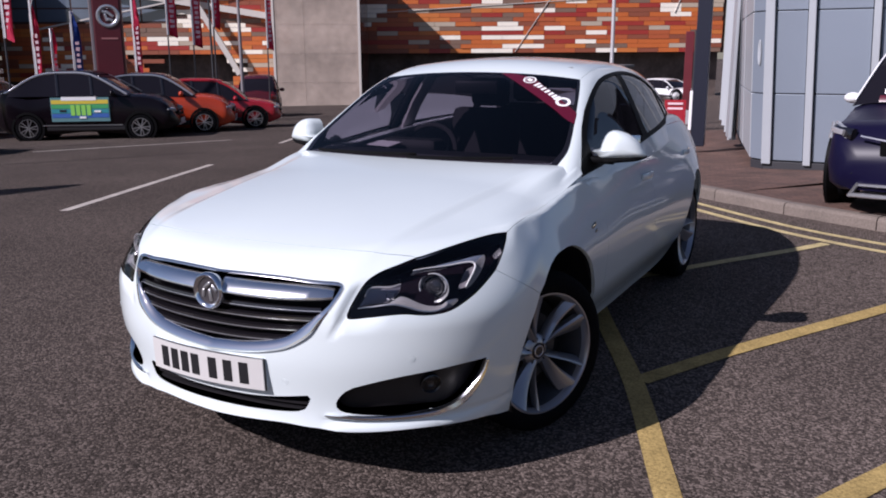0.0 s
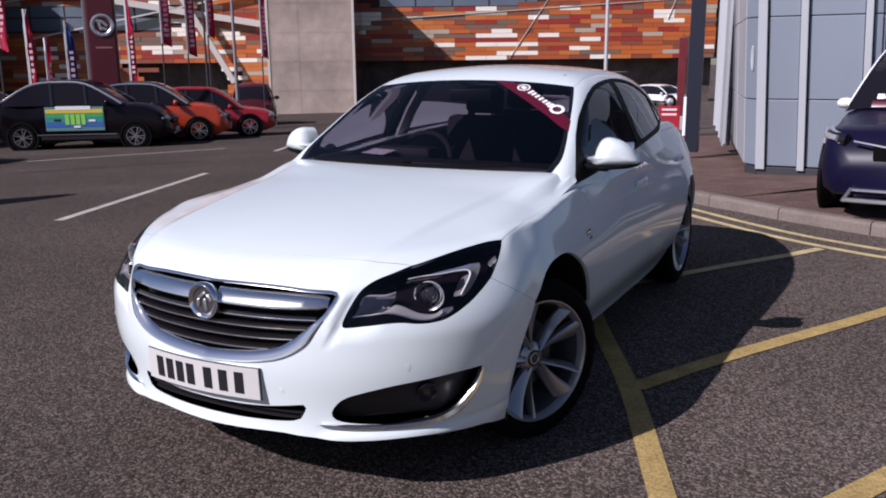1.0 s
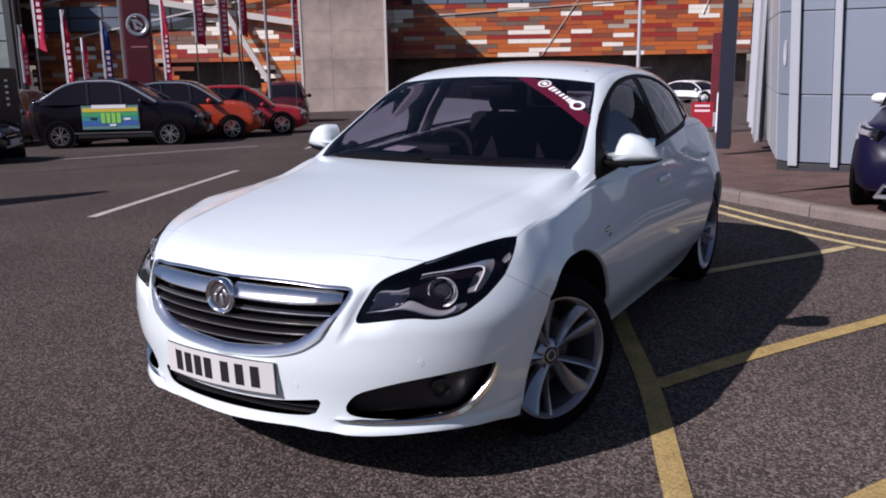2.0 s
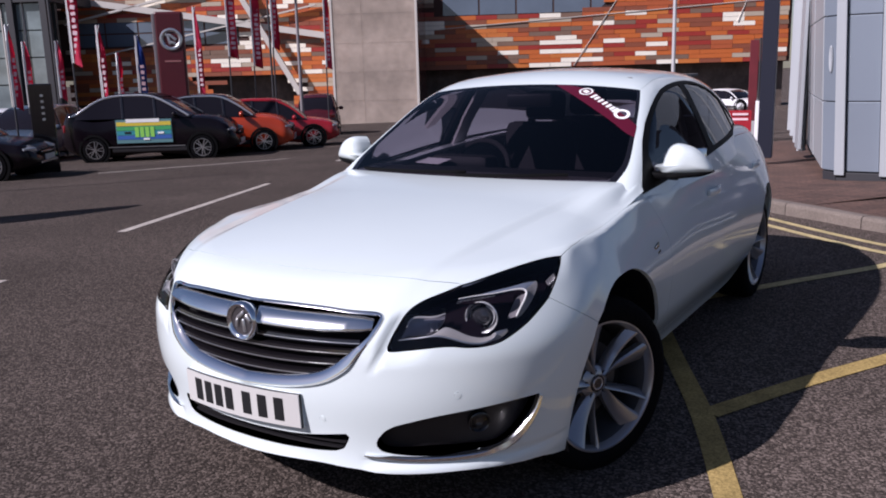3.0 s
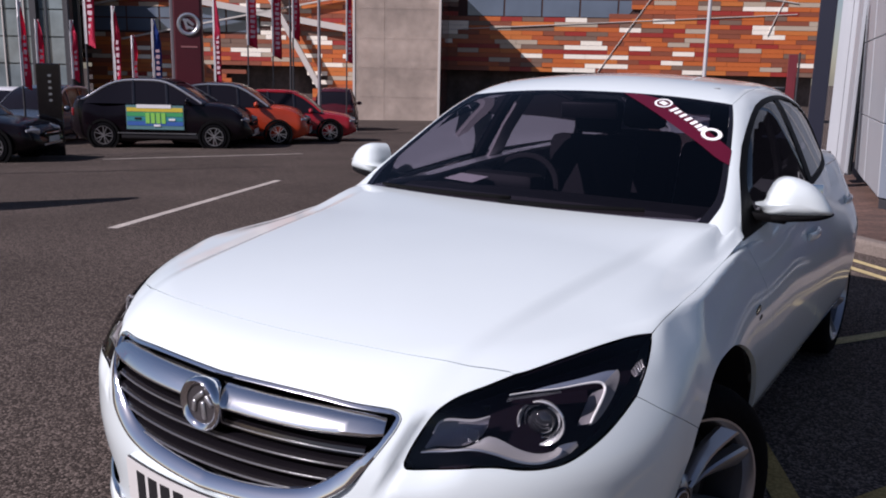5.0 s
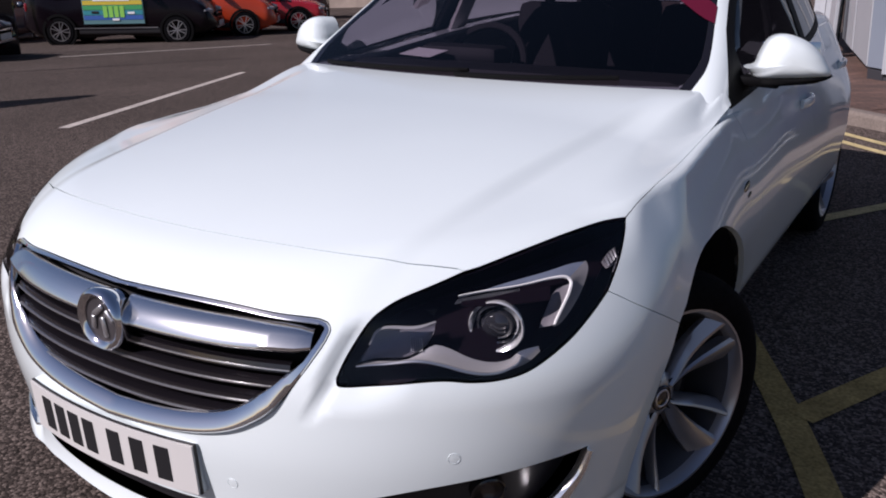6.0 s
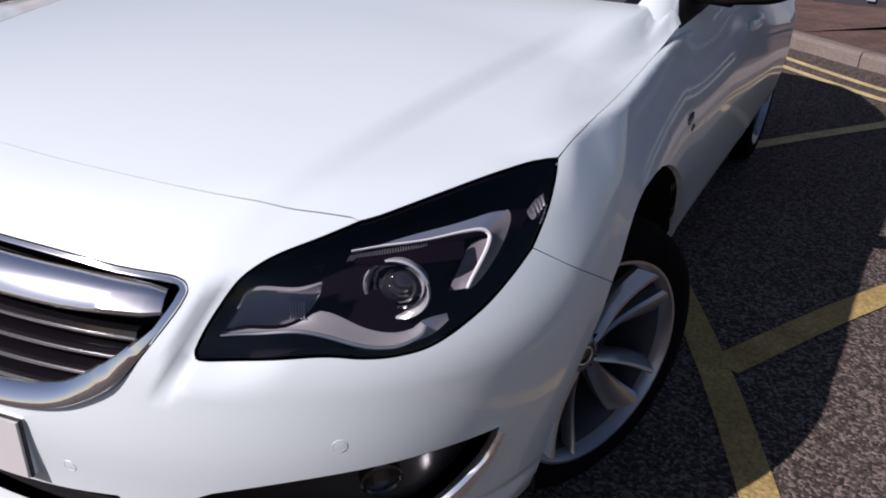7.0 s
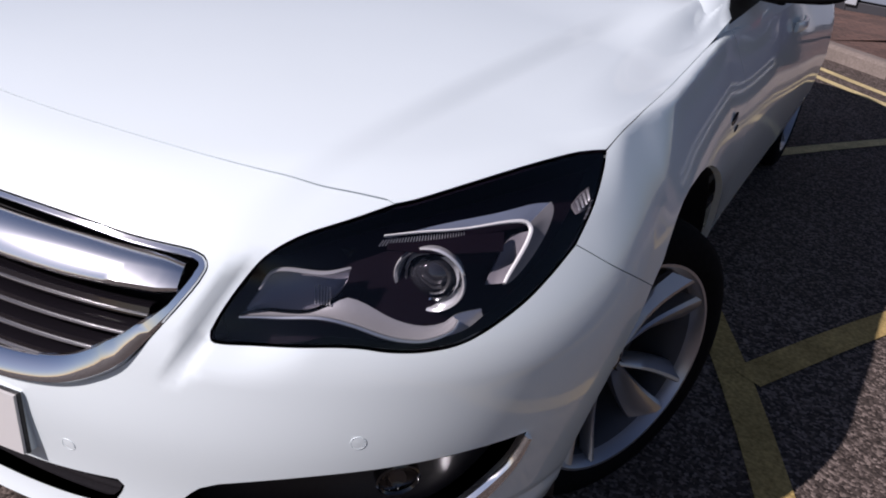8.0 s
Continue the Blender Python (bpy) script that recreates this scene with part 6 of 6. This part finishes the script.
simple_car("dark red car standing behind the row", MAROON_PAINT, parked(-22.6, 26.6, 128), 4.0, 1.75, 1.75, chrome=False)
simple_car("slate-blue car parked behind the black crossover", BLUE_PAINT, parked(-21.2, 12.6, -60), 4.2, 1.78, 1.55)
simple_car("black car seen from its front corner, parked", BLACK_PAINT, parked(-16.2, 7.3, 38), 4.3, 1.80, 1.45)
simple_car("white car parked far back in the row", WHITE_FAR, parked(-24.5, 13.2, -55), 4.2, 1.78, 1.5)
simple_car("white car behind the showroom corner", WHITE_FAR, parked(-10.3, 47.6, -20), 3.8, 1.7, 1.25, chrome=False)
navy = simple_car("navy blue crossover car with chrome lower trim, parked on the paving", NAVY_PAINT, pose(2.593, 8.01, 0.107, 0, 0, 171), 4.3, 1.77, 1.6, group="", blunt=1.0, roof_paint=WHITE_FAR, mirror_paint=WHITE_FAR, belt=0.95, line_paint=WHITE_FAR, plate=False)


def trim(name, pts, normal, width, mat, owner, deep=0.02):
    """Flat strip through points, facing one way."""
    return part(name, add_strip(bmesh.new(), [tuple(p) for p in pts], [tuple(Vector(normal).normalized())] * len(pts), width, deep), mat, owner, "", 40)


# the navy car's lamps, chrome and screen sticker
for s in (1, -1):
    lamp_far = trim("headlight", [(s * 0.815, 1.80, 0.715), (s * 0.73, 1.95, 0.71), (s * 0.60, 2.06, 0.70)], (s * 0.5, 0.8, 0.2), 0.10, GLOSS_BLACK, navy, 0.05)
    trim("light_bar", [(s * 0.80, 1.79, 0.780), (s * 0.715, 1.95, 0.752), (s * 0.60, 2.045, 0.722)], (s * 0.5, 0.8, 0.3), 0.030, LENS_FAR, lamp_far, 0.03)
    trim("light_bar", [(s * 0.825, 1.80, 0.785), (s * 0.835, 1.83, 0.64)], (s * 0.8, 0.6, 0.1), 0.045, LENS_FAR, lamp_far, 0.03)
    trim("light_bar", [(s * 0.82, 1.82, 0.650), (s * 0.74, 1.965, 0.658), (s * 0.64, 2.04, 0.672)], (s * 0.5, 0.8, 0.1), 0.020, LENS_FAR, lamp_far, 0.03)
    trim("reflector", [(s * 0.80, 1.86, 0.715), (s * 0.74, 1.965, 0.71), (s * 0.68, 2.02, 0.705)], (s * 0.5, 0.8, 0.2), 0.055, LAMP_SILVER, lamp_far, 0.056)
    trim("bumper_crease", [(s * 0.76, 1.99, 0.35), (s * 0.66, 2.09, 0.40), (s * 0.56, 2.14, 0.375)], (s * 0.4, 0.9, 0.3), 0.022, GLOSS_BLACK, navy, 0.03)
trim("grille_bar", [(-0.53, 2.12, 0.695), (-0.28, 2.165, 0.66), (0.0, 2.17, 0.65), (0.28, 2.165, 0.66), (0.53, 2.12, 0.695)], (0, 0.95, 0.3), 0.02, CHROME, navy)
trim("lower_trim", [(-0.50, 2.165, 0.285), (0.50, 2.165, 0.285)], (0, 1, 0.1), 0.028, SATIN, navy, 0.04)
trim("lower_trim", [(-0.57, 2.16, 0.195), (0.57, 2.16, 0.195)], (0, 1, 0.1), 0.04, SATIN, navy, 0.04)
for s in (1, -1):
    trim("lower_trim", [(s * 0.575, 2.158, 0.18), (s * 0.505, 2.163, 0.298)], (0, 1, 0.1), 0.032, SATIN, navy, 0.04)
trim("screen_sticker", [(-0.62, 1.045, 0.96), (0.62, 1.045, 0.96)], (0, 0.85, 0.5), 0.075, RED_FILM, navy, 0.01)
for x in (0.40, 0.49, 0.56):
    trim("price_bar", [(x - 0.03, 0.975, 1.03), (x + 0.03, 0.975, 1.03)], (0, 0.85, 0.5), 0.055, WHITE_FILM, navy, 0.01)

# bright strip along the foot of the black car's doors, handles
for s in (1, -1):
    trim("door_strip", [(s * 0.925, -1.0, 0.40), (s * 0.93, 0.0, 0.40), (s * 0.925, 0.95, 0.40)], (s, 0, 0), 0.022, SATIN, black_suv, 0.02)
    for y in (-0.62, 0.36):
        trim("handle", [(s * 0.915, y - 0.09, 0.93), (s * 0.918, y + 0.09, 0.93)], (s, 0, 0), 0.025, GLOSS_BLACK, black_suv, 0.03)

# price board on the black car's doors
STRIPES = [material("stripe_" + n, c, 0.5) for n, c in (("yellow", (0.65, 0.5, 0.05)), ("green", (0.05, 0.35, 0.12)), ("teal", (0.03, 0.25, 0.30)), ("blue", (0.04, 0.12, 0.40)), ("pale", (0.10, 0.22, 0.24)))]
board_m = parked(-16.88, 13.32, HEAD) @ pose(0.945, -0.05, 0.80, 0, 0, 90)
board = part("price_board", add_box(bmesh.new(), (1.42, 0.012, 0.60), board_m), STRIPES[4])
tagged(board, "striped price board fixed to black car doors", "sign")
for i in range(4):
    part("stripe", add_box(bmesh.new(), (1.38, 0.008, 0.10), board_m @ pose(0, -0.008, 0.19 - 0.115 * i)), STRIPES[i], board)
part("heading_bar", add_box(bmesh.new(), (0.85, 0.01, 0.09), board_m @ pose(-0.02, -0.012, 0.27)), WHITE_FILM, board)
for i in range(4):
    part("figure_bar", add_box(bmesh.new(), (0.10, 0.01, 0.26), board_m @ pose(-0.18 + 0.13 * i, -0.016, -0.02)), material("lime", (0.25, 0.60, 0.10), 0.5) if i == 0 else bpy.data.materials["lime"], board)
for i in range(3):
    part("figure_bar", add_box(bmesh.new(), (0.16, 0.01, 0.05), board_m @ pose((-0.42, 0.42, 0.05)[i], -0.016, (-0.03, -0.05, -0.2)[i])), INK if i == 0 else WHITE_FILM, board)

# ---- signs, flags, posts ----
MAROON = material("maroon_sign", (0.07, 0.006, 0.012), 0.4, spread=0.08)
pylon = thing("pylon_sign", "tall dark red pylon sign with a round emblem", "sign", m=pose(-18.75, 15.65, ground_z(-18.75, 15.65), 0, 0, 42))
part("body", add_box(bmesh.new(), (0.82, 0.30, 4.15), pose(0, 0, 2.075), 0.06), MAROON, pylon)
part("side", add_box(bmesh.new(), (0.10, 0.34, 4.10), pose(-0.43, 0.03, 2.05), 0.02), material("pylon_side", (0.16, 0.14, 0.15), 0.5), pylon)
em = pose(0.04, -0.16, 3.35, 0, 0, -90)
part("emblem", lathe([(0.0, 0.22), (0.02, 0.24), (0.03, 0.28), (0.02, 0.32), (0.0, 0.33)], 32, em), SATIN, pylon, "", 40)
bm = bmesh.new()
for a, b, c, d in ((0.05, 0.06, 0.26, 40), (-0.06, -0.03, 0.24, 75), (0.06, -0.10, 0.18, 20), (-0.08, 0.12, 0.16, 10)):
    add_box(bm, (c, 0.02, 0.08), pose(0.04 + a, -0.165, 3.35 + b, 0, d, 0), 0.02)
part("emblem_figure", bm, SATIN, pylon)
part("name_bar", add_box(bmesh.new(), (0.46, 0.01, 0.05), pose(0.04, -0.155, 2.72)), material("dim_letters", (0.30, 0.12, 0.12), 0.5), pylon)

FLAG_RED = material("flag_red", (0.68, 0.028, 0.095), 0.7, spread=0.1, spread_scale=2)
FLAG_BLUE = material("flag_blue", (0.02, 0.07, 0.35), 0.7)
POLE = material("pole_pale", (0.55, 0.54, 0.55), 0.4, 0.3)
POLE_DARK = material("pole_dark", (0.03, 0.03, 0.035), 0.5)


def feather(x, y, top, low, width=0.16, turn=40.0, cloth=FLAG_RED, label="tall red feather flag with white lettering bars", base=None):
    """Feather flag: bowed pole and a cloth narrowing to its tip, with bars for lettering; top, low: heights of the cloth."""
    gz = ground_z(x, y)
    f = thing("feather_flag", label, "flag", "feather flags", m=pose(x, y, 0, 0, 0, turn))
    bm = bmesh.new()
    add_rod(bm, (0, 0, low), (0, 0, top - 0.4), 0.026, 0.020, 8)
    add_rod(bm, (0, 0, top - 0.4), (0.10, 0, top), 0.022, 0.014, 8)
    part("pole", bm, POLE, f)
    part("lower_pole", add_rod(bmesh.new(), (0, 0, gz), (0, 0, low), 0.028, 0.026, 8), POLE_DARK, f)
    h = top - low
    rows = []
    bm = bmesh.new()
    for i in range(15):
        t = i / 14
        w = width * (0.16 + 0.84 * min(1.0, (t / 0.35)) ** 0.7)
        z = top - h * t
        sway = 0.05 * math.sin(5 * t + x)
        rows.append([bm.verts.new((0.03 + w * u, sway * u + 0.03 * math.sin(9 * t + 3 * u), z - 0.12 * u * (1 if t > 0.9 else 0))) for u in (0, 0.5, 1)])
    for a, b in zip(rows, rows[1:]):
        for j in range(2):
            bm.faces.new((a[j], a[j + 1], b[j + 1], b[j]))
    bmesh.ops.solidify(bm, geom=bm.faces, thickness=0.006)
    part("cloth", bm, cloth, f, "", 60)
    part("sleeve", add_box(bmesh.new(), (0.045, 0.04, h), pose(0.02, 0, (top + low) / 2)), WHITE_FILM, f)
    n = int(0.62 * h / 0.17)
    for i in range(1, n):
        part("letter_bar", add_box(bmesh.new(), (width * (0.50 if i % 3 else 0.36), 0.05, 0.085 if i % 2 else 0.11), pose(0.03 + width * 0.50, 0.01, low + 0.12 + i * 0.17, 0, 8 * (-1) ** i)), LETTER, f)
    return f


LETTER = material("flag_lettering", (0.78, 0.55, 0.60), 0.7)
for args in ((-19.3, 12.7, 5.5, 1.97, 0.24), (-19.2, 13.45, 3.0, 0.9), (-20.5, 15.0, 2.3, 0.7), (-21.6, 19.1, 3.9, 0.95, 0.2), (-20.9, 20.0, 6.05, 2.2, 0.32), (-21.0, 21.3, 5.2, 1.86, 0.3), (-18.0, 19.2, 6.1, 2.4, 0.2), (-20.0, 24.2, 5.0, 1.76, 0.22), (-18.5, 10.4, 2.9, 0.9), (-20.8, 12.2, 2.6, 0.8), (-22.0, 14.0, 2.7, 1.0)):
    feather(*args, turn=62 + 26 * math.sin(args[0] * 3))
banner = thing("banner_post", "dark red banner on a slim black post", "banner", m=pose(-3.35, 21.9, ground_z(-3.35, 21.9), 0, 0, 20))
part("cloth", add_box(bmesh.new(), (0.22, 0.03, 2.1), pose(0, 0, 1.45), 0.01), material("banner_red", (0.13, 0.012, 0.02), 0.7, spread=0.2, spread_scale=2), banner)
part("pole", add_rod(bmesh.new(), (0.15, 0, 0), (0.15, 0, 2.55), 0.03, 0.025, 10), POLE_DARK, banner)
part("foot", add_box(bmesh.new(), (0.30, 0.12, 0.38), pose(0.0, 0, 0.19), 0.02), POLE, banner, "pale foot of the banner")
feather(-10.7, 0.15, 4.5, 0.9, 0.85, turn=-5)
feather(-20.2, 15.5, 2.8, 0.9, 0.22, 50, FLAG_BLUE, "blue feather flag with white lettering bars")


def post(x, y, h, r=0.032, head=False, mat=POLE_DARK, label="dark slim street lamp post"):
    p = thing("lamp_post", label, "lamp post", m=pose(x, y, ground_z(x, y), 0, 0, 45))
    part("pole", add_rod(bmesh.new(), (0, 0, 0), (0, 0, h), r, r * 0.7, 12), mat, p, "", 40)
    if head:
        part("arm", add_rod(bmesh.new(), (-0.45, 0, h), (0.45, 0, h), 0.03, 0.03, 8), mat, p)
        for s in (1, -1):
            part("lamp_head", add_box(bmesh.new(), (0.42, 0.30, 0.12), pose(0.36 * s, 0, h + 0.02, 0, 12 * s), 0.03), mat, p)
    return p


post(-21.0, 22.2, 10.4, 0.042)
post(-24.2, 15.4, 11.5, 0.06)
post(-19.5, 22.1, 5.2, 0.07, True, material("post_grey", (0.22, 0.20, 0.21), 0.5), "grey lamp post with twin heads")
post(-7.1, 26.9, 9.0, 0.07, False, POLE, "pale slim mast before the hall")
post(-13.2, 4.4, 5.2, 0.06)
post(-16.5, 5.6, 6.5)
totem = thing("totem_sign", "small black totem sign with faint marks", "sign", m=pose(-15.7, 9.35, ground_z(-15.7, 9.35), 0, 0, 55))
part("body", add_box(bmesh.new(), (0.48, 0.12, 1.95), pose(0, 0, 0.975), 0.02), GLOSS_BLACK, totem)
for i in range(5):
    part("mark_bar", add_box(bmesh.new(), (0.06, 0.01, 0.05), pose(0.02, -0.065, 1.70 - 0.13 * i)), SATIN, totem)
aboard = thing("advert_board", "red roadside advert board with white bars", "sign", m=pose(-3.05, 19.4, ground_z(-3.05, 19.4) - 0.2, 0, 0, 12))
part("board", add_box(bmesh.new(), (0.52, 0.05, 0.62), pose(0, 0, 0.62, -6), 0.01), RED_PAINT, aboard)
for i in range(4):
    part("text_bar", add_box(bmesh.new(), (0.36, 0.01, 0.05), pose(0, -0.035 + 0.012 * i, 0.84 - 0.12 * i)), LETTER, aboard)
part("feet", add_box(bmesh.new(), (0.66, 0.40, 0.06), pose(0, 0, 0.03), 0.01), POLE_DARK, aboard)
for x, y in ((-2.62, 19.3), (-2.35, 19.2)):
    b = thing("white_bollard", "white bollard at the pavement edge", "bollard", m=pose(x, y, ground_z(x, y)))
    part("shaft", add_rod(bmesh.new(), (0, 0, 0), (0, 0, 0.95), 0.07, 0.065, 14), WHITE_FAR, b, "", 40)
